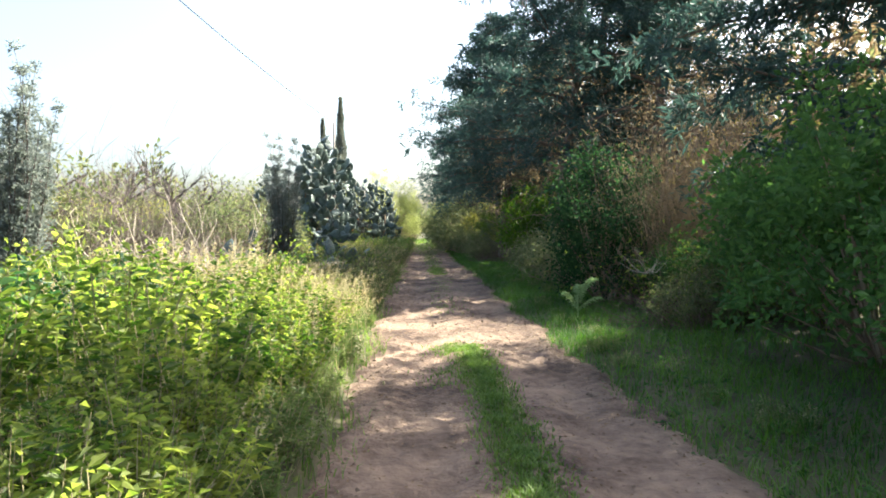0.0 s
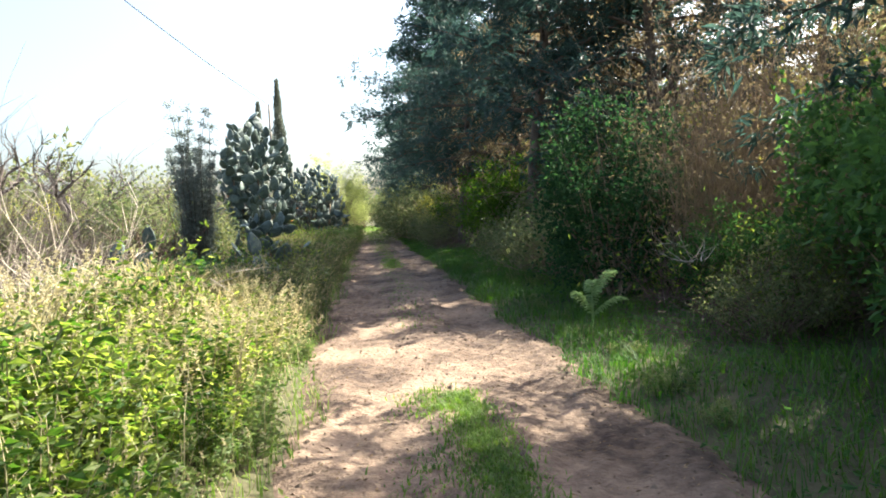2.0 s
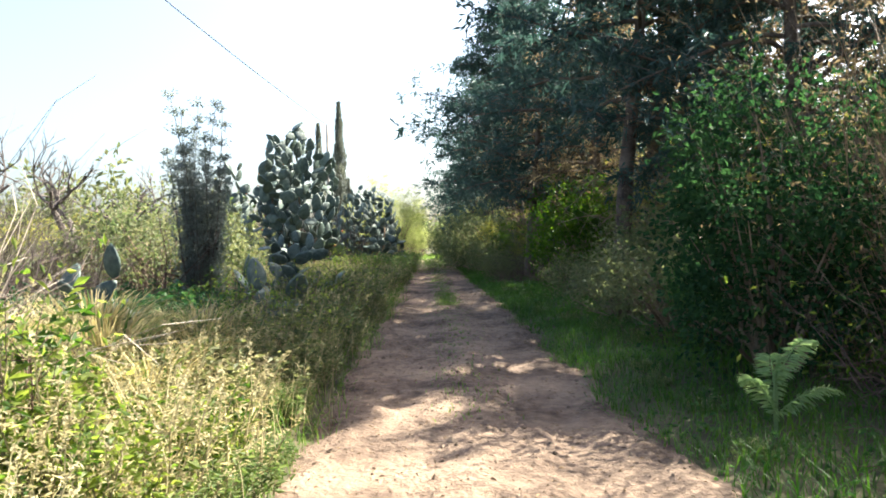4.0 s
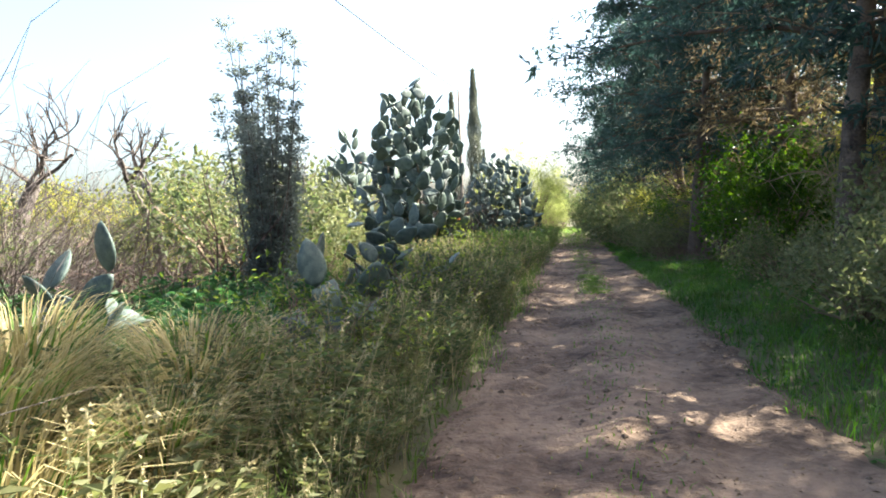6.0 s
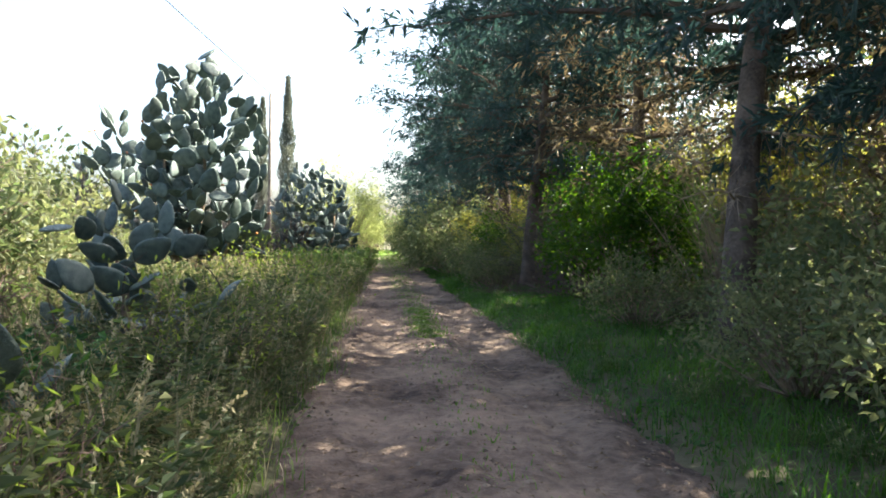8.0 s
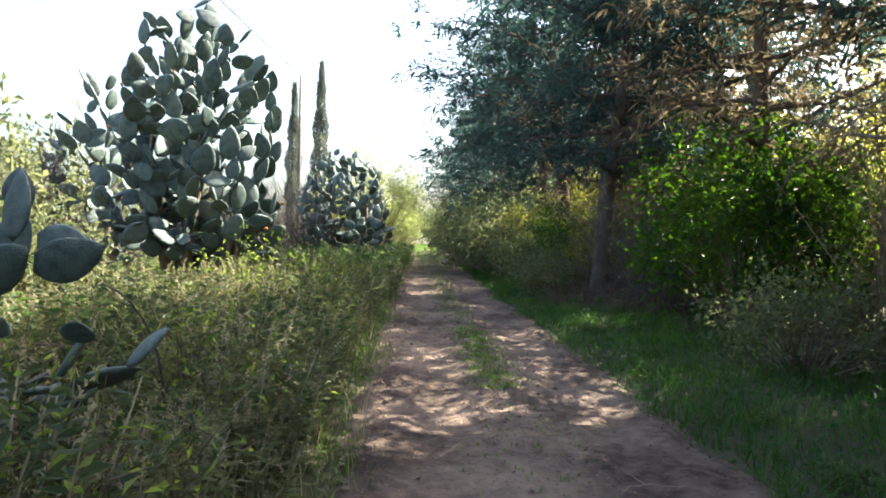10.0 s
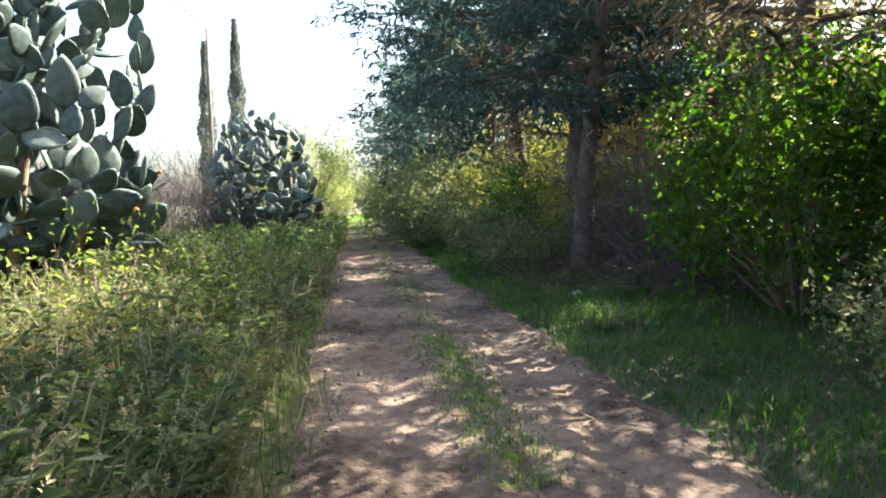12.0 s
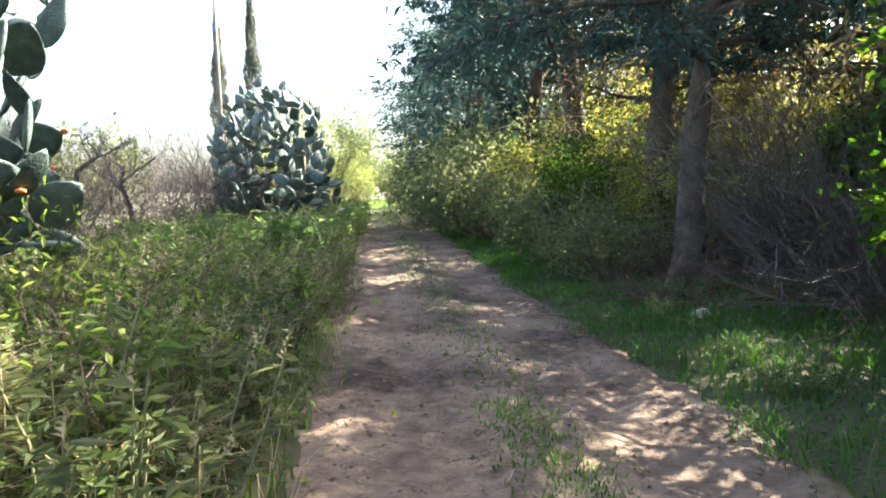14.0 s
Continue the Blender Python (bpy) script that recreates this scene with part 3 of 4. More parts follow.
for x, y, turn, size in ((4.7, 17.4, 100, 1.0), (3.7, 9.6, 40, 1.1), (4.4, 10.6, 200, 1.4), (3.6, 15.2, 260, 0.9), (4.4, 27.2, 30, 1.6), (4.2, 28.6, 140, 1.3), (2.95, 28.7, 10, 1.1), (3.9, 30.2, 200, 1.3), (3.9, 22.2, 320, 0.8), (-4.6, 16.6, 70, 2.0), (-5.4, 15.2, 170, 1.9), (-4.4, 18.4, 250, 1.8), (-3.2, 18.0, 20, 1.2)):
    again(E1, x, y, turn, size)
J1 = place(thicket("dry_shrub", 1.0, 0.55, 70, REDTWIG, "twiggy half-dry shrub with small yellow-green leaves", WEED, "shrub", 0.9, 0.005, 0.4, 0.18), -1.75, 24.6)
for x, y, turn, size in ((-2.3, 25.6, 60, 1.1), (-1.65, 26.4, 130, 0.8), (-2.6, 23.6, 210, 1.0), (-1.8, 22.6, 300, 0.8), (-1.8, 28.0, 20, 0.9), (-2.0, 13.2, 170, 0.9), (-1.7, 14.6, 250, 0.9), (-2.4, 15.0, 330, 1.0), (-1.75, 17.6, 90, 0.9), (-1.8, 19.6, 190, 0.9), (-2.2, 9.4, 280, 1.1), (-2.9, 6.4, 40, 1.2), (4.6, 10.2, 20, 1.2), (5.4, 9.0, 120, 1.3), (5.3, 11.4, 220, 1.3), (4.2, 9.4, 70, 1.1), (3.9, 11.2, 300, 1.2), (3.4, 30.8, 80, 1.2), (3.3, 32.4, 160, 1.3), (3.1, 34.2, 240, 1.3)):
    again(J1, x, y, turn, size)
D2 = place(thicket("dead_branch", 0.75, 0.3, 9, DEADWOOD, "bleached dead branch lying against the shrubs", None, "branch", 0.6, 0.008), 3.4, 10.0, 0, 0.7)
D2.location.z += 0.7


def frond(length, rise):
    """One arching feathery frond along x."""
    g = Geo()
    k = np.linspace(0, 1, 26)
    line = np.stack([length * k, 0 * k, rise * np.sin(k * 2.0) - 0.05 * k], 1)
    g.tube(line, np.linspace(0.006, 0.002, 26), 4)
    for side in (-1, 1):
        for row in (0.0, 0.35):
            d = np.stack([0.45 + 0 * k, side + 0 * k, row - 0.25 + 0 * k], 1) + rng.normal(size=(26, 3)) * 0.12
            g.leaves(line, d, 0.13 * np.sin(np.pi * (0.12 + 0.86 * k)) + 0.01, 0.022)
    return g


fern = place(tagged(new("fennel_plant"), "pale green feathery fennel plant on the verge", "plant"), 2.5, 10.8)
for turn, length, rise, lift in ((25, 0.42, 0.3, 0.42), (345, 0.42, 0.24, 0.18), (70, 0.36, 0.3, 0.3), (200, 0.3, 0.3, 0.2)):
    ob = part("frond", frond(length, rise), FERN, fern)
    ob.matrix_local = pose(0, 0, lift, 0, 0, turn)
g = Geo()
for k in range(5):
    g.tube([(0, 0, -0.03), (0.01 * math.cos(k * 1.3), 0.01 * math.sin(k * 1.3), 0.3), (0, 0, 0.5)], [0.012, 0.009, 0.006], 5)
part("stem", g, FERN, fern)
bm = bmesh.new()
bmesh.ops.create_icosphere(bm, subdivisions=3, radius=0.17)
for v in bm.verts:
    v.co *= 1 + 0.35 * noise.noise(v.co * 9) + 0.2 * noise.noise(v.co * 21)
    v.co.z *= 0.7
me = bpy.data.meshes.new("stone")
bm.to_mesh(me)
bm.free()
me.materials.append(STONE)
R1 = tagged(new("stone", me), "pale grey rough stone at the foot of a conifer", "stone")
place(R1, 4.2, 30.0, 0, 1.0, -0.03)
again(R1, 4.55, 29.6, 130, 0.8, -0.03)
again(R1, 2.75, 27.6, 70, 0.5, -0.02)

# ---- weeds and cacti beside the track ----
W1 = place(weed(1.0, 0.5, 52, WEED, "green nettle-like weeds with some dry seed stalks", 0.105, 0.046), -1.75, 4.4)
W2 = place(weed(0.8, 0.5, 46, DULLWEED, "dull olive weeds with dry stalks beside the track", 0.085, 0.030, 0.6), -1.6, 12.6)
W3 = place(weed(0.65, 0.5, 50, MIDWEED, "low bright green weeds beside the track", 0.095, 0.04, 0.2), -1.6, 21.4)
W4 = place(weed(0.75, 0.4, 40, STRAW, "dry straw-coloured stalks with pale seed heads", 0.05, 0.010, 1.0, "dry_weed_clump"), -1.45, 9.6)


def strew(source, spans, count, low, high):
    """Copies spread evenly over a stretch, shifted at random within their cells."""
    x0, x1, y0, y1 = spans
    rows = max(1, round(math.sqrt(count * (y1 - y0) / (x1 - x0))))
    cols = max(1, round(count / rows))
    for r in range(rows):
        for c in range(cols):
            x, y = x0 + (x1 - x0) * (c + rng.uniform(0.1, 0.9)) / cols, y0 + (y1 - y0) * (r + rng.uniform(0.1, 0.9)) / rows
            again(source, x, y, rng.uniform(0, 360), rng.uniform(low, high))


strew(W1, (-2.1, -1.15, 2.2, 10.2), 18, 0.5, 0.8)
strew(W1, (-5.2, -2.1, 2.2, 10.2), 26, 0.6, 1.2)
strew(W4, (-2.2, -1.2, 7.6, 10.4), 8, 0.9, 1.2)
strew(W4, (-4.0, -2.2, 7.6, 10.4), 6, 1.0, 1.4)
strew(W3, (-1.3, -0.95, 2.0, 12.0), 14, 0.35, 0.6)
strew(W2, (-1.45, -1.1, 11.5, 22.0), 16, 0.45, 0.8)
strew(W2, (-1.6, -1.2, 21.0, 34.0), 16, 0.5, 0.9)
strew(W3, (2.1, 2.9, 4.0, 30.0), 16, 0.22, 0.4)
strew(W2, (-2.1, -1.35, 11.0, 21), 22, 0.7, 1.15)
strew(W2, (-5.5, -2.1, 17.5, 22), 12, 0.7, 1.0)
strew(W2, (-5.5, -2.1, 10.4, 13.4), 12, 0.7, 1.0)
W5 = place(weed(0.7, 0.5, 46, NETTLE, "dark blue-green nettle patch behind the tussocks", 0.11, 0.06, 0.0, "nettle_clump"), -3.4, 14.6)
strew(W5, (-5.2, -2.3, 13.2, 17.6), 16, 0.7, 1.0)
strew(W5, (-4.6, -2.6, 5.4, 7.2), 5, 1.1, 1.4)
strew(W3, (-2.4, -1.45, 20, 30), 18, 0.7, 1.25)
strew(W3, (-2.6, -1.5, 30, 46), 24, 1.1, 1.75)
strew(W3, (-6.0, -2.4, 20, 38), 30, 0.7, 1.3)
strew(W2, (-3.4, -1.5, 20, 30), 16, 0.8, 1.3)
strew(W4, (-3.2, -1.6, 22, 26), 3, 0.7, 0.9)
strew(W3, (-5.5, -1.9, 38, 62), 26, 1.0, 1.7)

def tussock(label):
    """Long arching blades from one crown."""
    root = tagged(new("grass_tussock"), label, "grass", "tussocks on the verge")
    for name, material, n in (("dry_grass", TUSSOCK, 480), ("green_grass", GRASS, 110)):
        g = Geo()
        a, r = rng.uniform(0, 2 * np.pi, n), 0.22 * np.sqrt(rng.uniform(size=n))
        out, h = rng.uniform(0.1, 0.65, n), rng.uniform(0.3, 0.75, n)
        k = np.linspace(0, 1, 5)
        side = np.stack([-np.sin(a), np.cos(a), 0 * a], 1)
        for j in range(n):
            d = np.array([math.cos(a[j]), math.sin(a[j]), 0])
            mid = d * r[j] + d * out[j] * (k ** 1.6)[:, None] + np.array([0, 0, 1.0]) * (h[j] * (1.6 * k - 0.85 * k ** 2))[:, None]
            w = (0.007 * (1 - k) + 0.001)[:, None] * side[j]
            g.put(np.concatenate([mid - w, mid + w]), [[q, q + 1, q + 6, q + 5] for q in range(4)])
        part(name, g, material, root, kind="stuff")
    return root


U1 = place(tussock("dry tan and green grass tussock with arching blades"), -1.9, 12.0)
for x, y, turn, size in ((-2.6, 11.7, 40, 1.3), (-2.2, 12.8, 90, 1.2), (-3.1, 12.5, 160, 1.4), (-2.0, 11.2, 260, 1.1), (-3.4, 11.6, 30, 1.3), (-1.7, 13.5, 220, 0.8), (-2.7, 13.6, 300, 1.0), (-1.5, 11.3, 10, 0.7), (-2.0, 22.8, 60, 0.9), (-1.6, 24.2, 130, 0.8), (-2.4, 24.0, 200, 1.0), (-1.9, 25.4, 280, 0.9), (-2.8, 22.6, 320, 1.1), (-1.5, 23.0, 170, 0.7), (-1.6, 10.0, 75, 0.8), (-1.7, 16.0, 20, 0.8), (-1.6, 18.5, 110, 0.8)):
    again(U1, x, y, turn, size)

def dead_stalk(height, lean):
    """One bare dark stalk that hooks over at the tip."""
    g = Geo()
    k = np.linspace(0, 1, 12)
    g.tube(np.stack([-lean * k ** 3, 0.1 * lean * np.sin(3 * k), height * (k - 0.12 * k ** 6)], 1), np.linspace(0.011, 0.005, 12), 6)
    root = tagged(new("dead_stalk", g.mesh("dead_stalk", DARKSTALK, True)), "bare dark dead stalk hooked over at its tip", "stalk", "dead stalks")
    return root


X1 = place(dead_stalk(1.15, 0.35), -1.75, 19.0)
for x, y, turn, size in ((-2.4, 9.3, 200, 0.9), (-1.9, 23.6, 150, 0.8), (-2.3, 23.9, 330, 0.7), (-2.0, 6.2, 40, 0.8)):
    again(X1, x, y, turn, size)

P1 = place(cactus(4.9, 1.4, 7, 400, "huge grey-green prickly pear cactus on woody stems", 0.48, 24), -4.05, 26.3)
P5 = place(cactus(4.2, 0.9, 4, 130, "tall prickly pear with bare woody stems beside the thicket", 0.44, 6), -6.4, 27.7)
P2 = place(cactus(4.3, 1.9, 8, 420, "large prickly pear cactus with pale upper pads", 0.46), -3.4, 40.6)
P3 = place(cactus(1.3, 0.55, 3, 16, "small prickly pear growing among the weeds", 0.40), -2.1, 14.6)
again(P3, -3.7, 13.7, 130, 1.0)
again(P3, -2.5, 16.0, 240, 0.95)
P4 = place(cactus(1.7, 0.85, 5, 60, "prickly pear cactus beside the weedy verge", 0.35), -2.45, 18.5)

def shoot_shrub(height, shoots, label):
    """Many steep thin stems, each set with small leaves to its tip."""
    root = tagged(new("tall_shrub"), label, "shrub")
    P, D = [], []
    for k in range(shoots):
        a = k * 2.4
        tall = height * (rng.uniform(0.4, 0.86) if k > 4 else rng.uniform(0.86, 1.03))
        lean = rng.uniform(0.02, 0.14) * (1.25 - tall / height)
        line = wander((0.12 * math.cos(a), 0.12 * math.sin(a), -0.05), (math.cos(a) * lean * 1.6, math.sin(a) * lean * 1.6, 1), tall, 12, 0.035)
        g = Geo()
        g.tube(line, np.linspace(0.02, 0.004, 13), 5)
        part("stem", g, GREYBARK, root)
        for q in range(2, 13):
            for _ in range(8):
                side = unit(rng.normal(size=3) * [1, 1, 0.3] + [0, 0, 0.7])
                reach = rng.uniform(0.06, 0.4) * (1.2 - q / 13)
                for f in np.linspace(0.15, 1, 9):
                    P.append(line[q] + side * reach * f + rng.normal(size=3) * 0.03)
                    D.append(side + rng.normal(size=3) * 0.6)
    lf = Geo()
    lf.leaves(P, np.array(D), rng.uniform(0.035, 0.075, len(P)), rng.uniform(0.016, 0.03, len(P)))
    part("foliage", lf, GREY_LEAF, root, kind="stuff")
    return root


Y1 = place(shoot_shrub(3.75, 27, "tall thin grey-green shrub with upright shoots"), -3.6, 16.8)
again(Y1, -5.2, 8.6, 70, 0.95)
again(Y1, -6.8, 11.0, 190, 0.85)
B1 = place(bare_tree(4.0, "leafless grey tree with crooked branches behind the weeds"), -7.0, 19.6)
for x, y, turn, size in ((-6.4, 25.0, 120, 0.75), (-9.5, 26, 220, 1.0), (-8.6, 15.0, 40, 0.9), (-6.0, 34, 70, 0.8), (-5.6, 36, 10, 0.7), (-8.7, 18.2, 200, 0.95), (-6.8, 10.4, 330, 0.6)):
    again(B1, x, y, turn, size)
for x, y, turn, size in ((-8.2, 18.6, 30, 1.1), (-10.4, 16.6, 150, 1.3), (-7.6, 12.2, 80, 1.6), (-5.5, 19.6, 220, 1.5), (-6.0, 21.9, 20, 1.4), (-5.2, 23.2, 300, 1.0), (-8.4, 28.6, 60, 2.0), (-9.6, 31.0, 10, 2.2), (-6.4, 31.0, 120, 1.2), (-7.0, 14.6, 120, 1.2)):
    tagged(again(S1, x, y, turn, size), "dull grey-green bush among the bare thickets")
N1 = place(thicket("bare_thicket", 3.2, 1.6, 210, GREYTWIG, "grey-brown leafless bramble thicket behind the weeds"), -6.4, 12.8, 0, 1.0)
for x, y, turn, size in ((-9.6, 15, 50, 0.8), (-7.6, 17.0, 20, 0.7), (-5.5, 14.2, 80, 0.75), (-7.0, 18.6, 110, 0.8), (-8.6, 13.6, 250, 1.1), (-6.6, 22.8, 160, 0.7), (-9.8, 19.5, 300, 0.7), (-9.6, 24, 200, 0.6), (-8.0, 30, 260, 1.0), (-6.2, 32.5, 10, 0.9), (-6.2, 36, 90, 1.0), (-11, 12, 130, 1.2), (-5.6, 40.5, 30, 1.3), (-4.6, 42.5, 75, 1.2), (-6.9, 27.0, 210, 0.9), (-7.4, 13.6, 330, 0.8), (4.7, 28.3, 20, 0.95), (4.6, 26.7, 140, 0.75), (5.6, 29.6, 250, 1.0)):
    again(N1, x, y, turn, size)
D1 = place(thicket("dead_branch_heap", 1.3, 0.9, 120, DEADWOOD, "bleached pale heap of dead branches in the weeds", None, "branch heap", 0.5, 0.006), -3.7, 10.2, 0, 1.35)
again(D1, -3.6, 12.3, 120, 0.7)
again(D1, -4.6, 11.4, 220, 1.0)
V1 = place(bush("willow_bush", 4.8, 1.6, PALE, 0.12, 0.03, 380, 34, "light yellow-green feathery tree at the end of the track", "tree"), -2.4, 46.6, 0, 1.22)
again(V1, -6, 58, 90, 1.0)
again(V1, -2.0, 63, 200, 0.9)
G1 = place(bush("field_bush", 2.1, 1.3, YELLOWGREEN, 0.09, 0.05, 160, 30, "sunlit yellow-green bush in the field"), -9.6, 21.6)
for x, y, turn, size in ((-13, 21, 60, 1.2), (-9.4, 24.4, 30, 1.0), (-11, 22.6, 80, 1.1), (-12, 28, 200, 1.2), (-15, 25, 280, 1.4)):
    again(G1, x, y, turn, size)

K1 = place(cypress(15.4, 0.8, "tall slender dark cypress greyed by haze in the distance"), -9.0, 70.8)
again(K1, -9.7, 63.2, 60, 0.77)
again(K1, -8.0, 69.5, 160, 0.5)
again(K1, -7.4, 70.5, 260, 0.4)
pole = tagged(new("utility_pole"), "thin weathered utility pole between two cypresses", "pole")
place(pole, -6.9, 50.4)
g = Geo()
g.tube([(0, 0, -0.3), (0, 0, 5), (0, 0, 9.2)], [0.11, 0.09, 0.07], 10)
part("post", g, POLEWOOD, pole, smooth=True)
g = Geo()
g.tube([(0, 0, 9.15), (0, 0, 9.3)], [0.05, 0.035], 8)
part("insulator", g, STONE, pole)
g = Geo()
k = np.linspace(0, 1, 80)
g.tube(np.stack([-6.9 - 1.2 * k, 50.4 - 70 * k, 9.5 + 0.2 * k - 1.2 * np.sin(np.pi * k)], 1), 0.018, 6)
tagged(new("cable", g.mesh("cable", CABLE)), "thin dark overhead cable sagging beside the track", "cable")

# ---- distance ----
Q1 = place(bush("far_tree", 5.5, 3.2, OLIVE, 0.46, 0.22, 130, 12, "distant olive-green tree beyond the field", "tree", spread=0.4), -18, 40)
for _ in range(16):
    again(Q1, rng.uniform(-60, -13), rng.uniform(42, 85), rng.uniform(0, 360), rng.uniform(0.5, 0.9))
for k in range(18):
    again(Q1, 14 + 3 * rng.uniform(), 4 + 3.3 * k, rng.uniform(0, 360), rng.uniform(1.0, 1.35) if k < 6 else rng.uniform(0.75, 1.05))
for _ in range(8):
    again(Q1, rng.uniform(-12, 8), rng.uniform(80, 98), rng.uniform(0, 360), rng.uniform(0.8, 1.2))

# ---- grass ----
def scatter(n, x0, x1, y0, y1):
    return np.stack([rng.uniform(x0, x1, n), rng.uniform(y0, y1, n)], 1)


def on_track(q):
    return np.column_stack([q, track_h(q[:, 0] - centre(q[:, 1]), q[:, 1]) - 0.01])


def on_ground(q):
    return np.column_stack([q, ground_h(q[:, 0], q[:, 1]) - 0.01])


g = Geo()
for u, w, y0, y1, n in ((0.0, 0.11, 1.0, 8.4, 16000), (0.0, 0.14, 21.5, 25.5, 2800), (0.05, 0.22, 25.5, 40, 2600), (-0.25, 0.13, 7.9, 8.6, 500), (-0.3, 0.16, 6.3, 7.2, 400), (0.0, 0.2, 11.5, 21, 700), (0.0, 0.75, 40, 62, 7000)):
    y = rng.uniform(y0, y1, n)
    x = centre(y) + u + rng.normal(size=n) * w
    g.blades(on_track(np.stack([x, y], 1)), rng.uniform(0.02, 0.075, n), rng.uniform(0.006, 0.013, n), 1.3)
stuff("grass", g, GRASS, "short green grass strip between the wheel ruts", "grass")
g = Geo()
q = scatter(72000, 1.2, 4.4, -1, 45)
q = q[(q[:, 0] - centre(q[:, 1]) > 1.2 + 0.15 * np.sin(q[:, 1] * 2)) & (rng.uniform(size=len(q)) < np.clip(1.8 - (q[:, 0] - 1.8) * 0.5, 0.1, 1))]
tuft = 0.6 + 0.5 * np.sin(q[:, 0] * 3.1 + q[:, 1] * 1.3) * np.sin(q[:, 1] * 2.3 - q[:, 0])
g.blades(on_ground(q), rng.uniform(0.05, 0.19, len(q)) * (0.6 + tuft), rng.uniform(0.006, 0.011, len(q)), 1.5)
stuff("grass", g, VERGE, "lush green grass verge under the conifers", "grass")
g = Geo()
q = scatter(46000, -6, -0.4, 0, 45)
q = q[q[:, 0] - centre(q[:, 1]) < -1.15 + 0.15 * np.sin(q[:, 1] * 1.7)]
g.blades(on_ground(q), rng.uniform(0.05, 0.32, len(q)), rng.uniform(0.005, 0.011, len(q)), 1.0)
y = 42 + 54 * rng.uniform(0, 1, 9000) ** 0.65
q = np.stack([centre(y) + rng.uniform(-1.4, 1.4, 9000), y], 1)
g.blades(on_track(q) - [0, 0, 0.08], rng.uniform(0.10, 0.16 + (y - 42) * 0.006), rng.uniform(0.015, 0.03, 9000), 1.0)
stuff("grass", g, GRASS, "tall unmown green grass among the weeds", "grass")
g = Geo()
q = scatter(7000, -6, -0.4, 2, 40)
q = q[q[:, 0] - centre(q[:, 1]) < -1.25 + 0.15 * np.sin(q[:, 1] * 1.7)]
g.blades(on_ground(q), rng.uniform(0.2, 0.7, len(q)), rng.uniform(0.004, 0.007, len(q)), 1.0)
stuff("dry_grass", g, DRY, "dry straw-coloured grass stalks among the weeds", "dry grass")
g = Geo()
q = on_track(scatter(13000, -1.0, 2.0, 1, 45)) + [0, 0, 0.014]
g.leaves(q, rng.normal(size=q.shape) * [1, 1, 0.1], rng.uniform(0.015, 0.05, len(q)), rng.uniform(0.005, 0.016, len(q)))
stuff("leaf_litter", g, LITTER, "small dead leaves and needles on the dirt", "leaf litter")
# low leafy cover on both verges
for x0, x1, n, material, where in ((-2.9, -0.5, 30000, MIDWEED, "weedy"), (1.4, 3.6, 15000, HEDGE, "shaded")):
    g = Geo()
    q = scatter(n, x0, x1, 0, 46)
    u = q[:, 0] - centre(q[:, 1])
    edge = 1.13 + 0.12 * np.sin(q[:, 1] * 2.2) * np.sin(q[:, 1] * 0.7) + 0.1 * rng.uniform(size=n)
    patch = np.sin(q[:, 0] * 2.3 + q[:, 1] * 1.1) * np.sin(q[:, 1] * 1.9 - q[:, 0] * 1.5)
    q = q[(np.abs(u) > edge) & (rng.uniform(size=n) < 0.65 + 0.35 * patch)]
    p = on_ground(q)
    p[:, 2] += rng.uniform(0.0, 0.16, len(q)) ** 1.2 * np.clip((np.abs(q[:, 0] - centre(q[:, 1])) - 1.05) * 3, 0.2, 1)
    g.leaves(p, rng.normal(size=p.shape) * [1, 1, 0.4] + [0, 0, 0.35], rng.uniform(0.03, 0.085, len(p)), rng.uniform(0.015, 0.04, len(p)))
    stuff("ground_cover", g, material, "low leafy green plants along the " + where + " track edge", "ground cover")
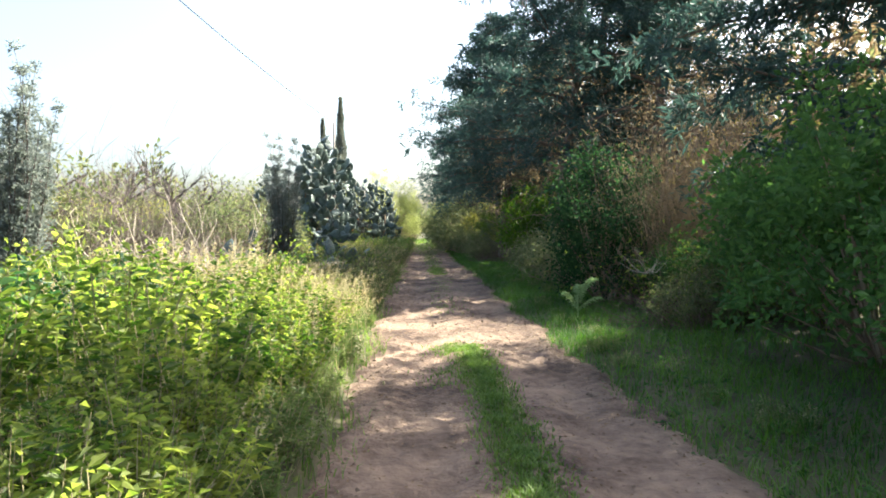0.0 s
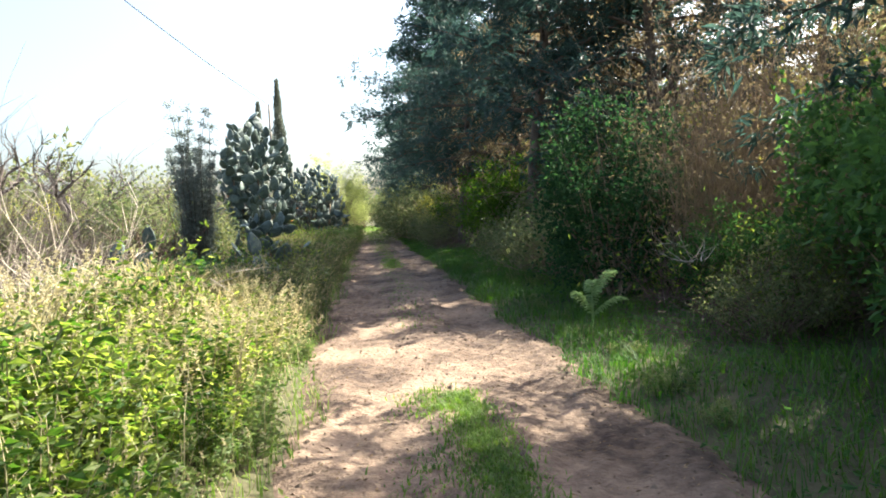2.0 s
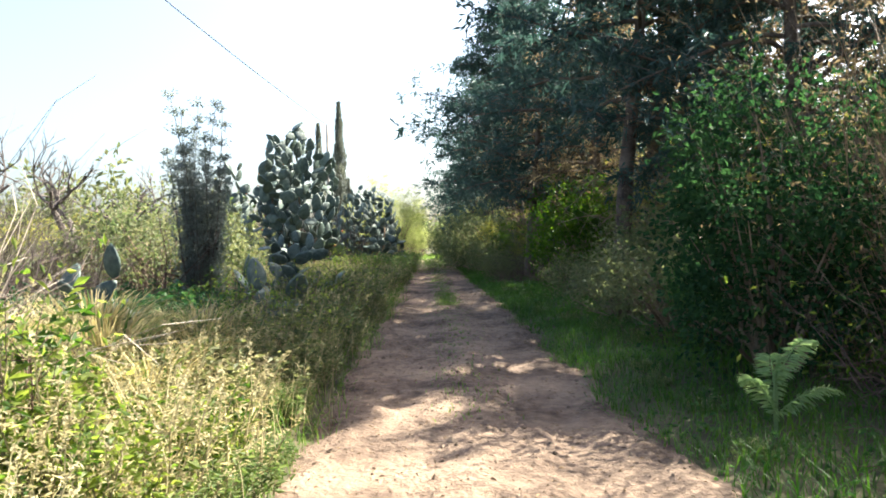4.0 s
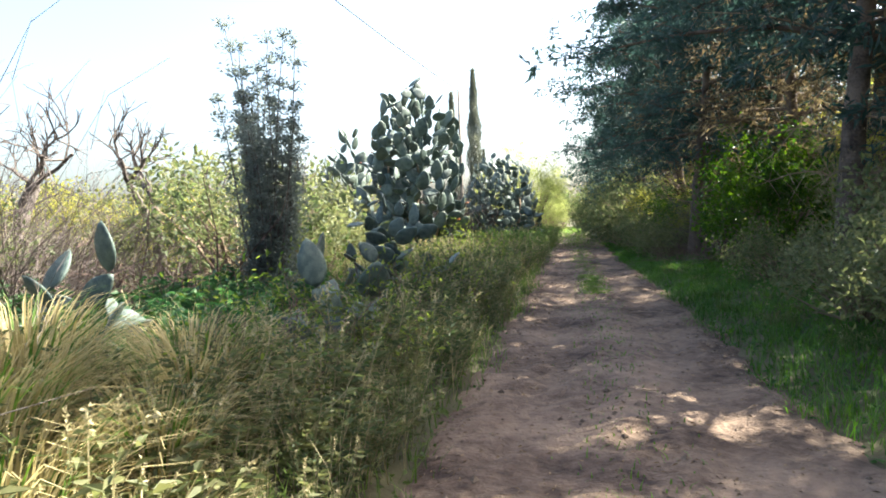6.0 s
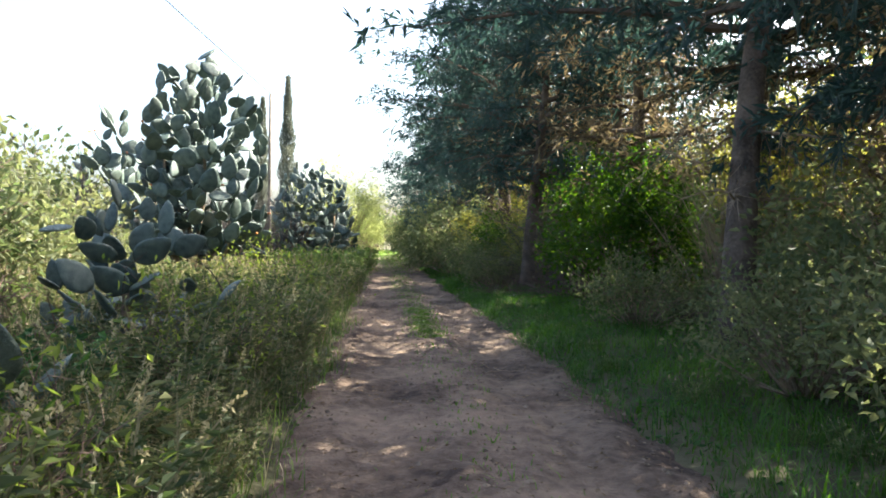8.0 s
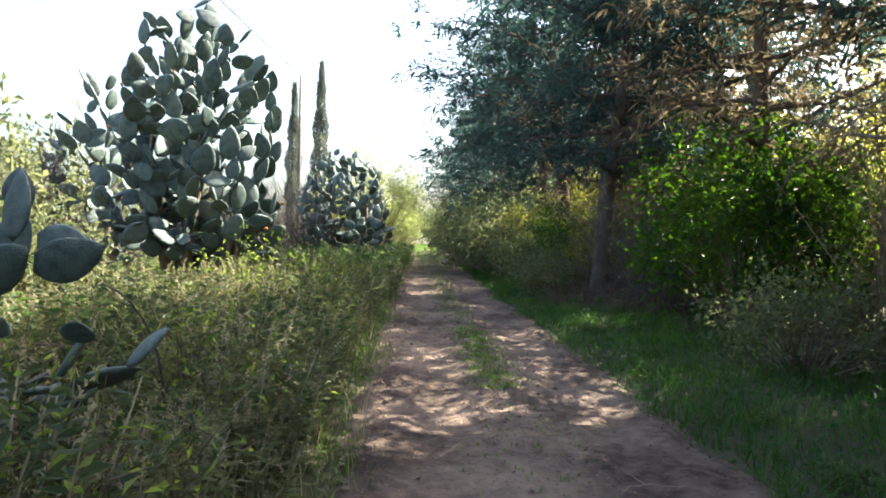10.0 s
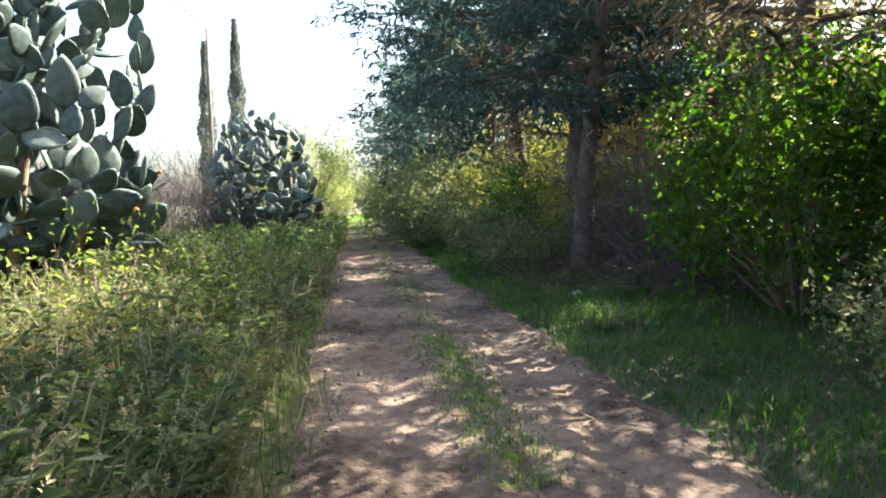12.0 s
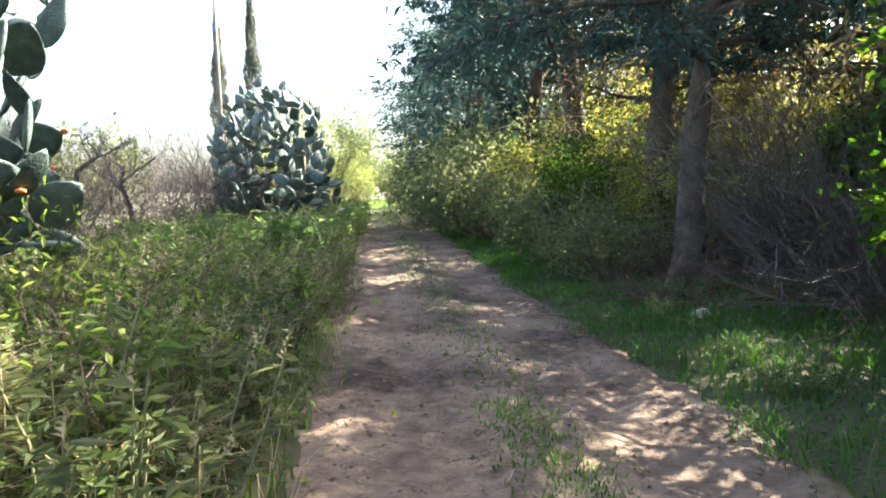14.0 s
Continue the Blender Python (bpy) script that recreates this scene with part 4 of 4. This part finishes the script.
# clods and small stones on the track
g = Geo()
k = 5200
u = np.where(rng.uniform(size=k) < 0.45, rng.normal(size=k) * 0.28, np.sign(rng.normal(size=k)) * rng.normal(1.12, 0.12, k))
y = rng.uniform(1.5, 46, k)
c = on_track(np.stack([u + centre(y), y], 1)) + [0, 0, 0.012]
r = rng.gamma(2.0, 0.006, k).clip(0.004, 0.035)[:, None, None]
octa = np.array([(1, 0, 0), (0, 1, 0), (-1, 0, 0), (0, -1, 0), (0, 0, 0.7), (0, 0, -0.7)])
verts = c[:, None] + octa[None] * r * rng.uniform(0.5, 1.3, (k, 6, 1))
tri = np.array([(0, 1, 4), (1, 2, 4), (2, 3, 4), (3, 0, 4), (1, 0, 5), (2, 1, 5), (3, 2, 5), (0, 3, 5)])
g.put(verts, (np.arange(k)[:, None, None] * 6 + tri[None]).reshape(-1, 3))
stuff("gravel", g, CLOD, "loose clods and small stones on the track", "gravel")


def fallen_twig(length, label):
    g = Geo()
    line = wander((0, 0, 0.0), (1, 0, 0), length, 8, 0.22)
    line[:, 2] = 0.006 + 0.012 * np.abs(np.sin(np.arange(9)))
    g.tube(line, np.linspace(0.007, 0.003, 9), 5)
    fork = wander(line[4], (0.8, 0.6, 0), length * 0.4, 4, 0.2)
    fork[:, 2] = 0.012
    g.tube(fork, np.linspace(0.004, 0.002, 5), 4)
    return tagged(new("fallen_twig", g.mesh("fallen_twig", TWIG)), label, "twig", "twigs on the track")


TW = fallen_twig(0.55, "thin dry twig lying on the dirt track")
first = True
for x, y, turn, size in ((0.35, 25.0, 20, 1.0), (0.1, 24.3, 70, 0.8), (1.0, 26.2, 150, 0.9), (-0.6, 23.5, 10, 0.7), (1.1, 28.3, 35, 1.3), (0.2, 27.4, 100, 0.8), (0.8, 19.0, 60, 0.9), (-0.3, 17.2, 130, 0.6), (1.3, 22.3, 170, 1.1), (0.0, 7.1, 15, 0.8), (1.2, 5.2, 80, 0.6), (0.5, 14.5, 40, 0.7)):
    m = pose(x, y, float(track_h(x - centre(y), y)) + 0.012, 0, 0, turn)
    if first:
        TW.matrix_world, first = m, False
    else:
        copy_thing(TW, m).scale = (size, size, size)
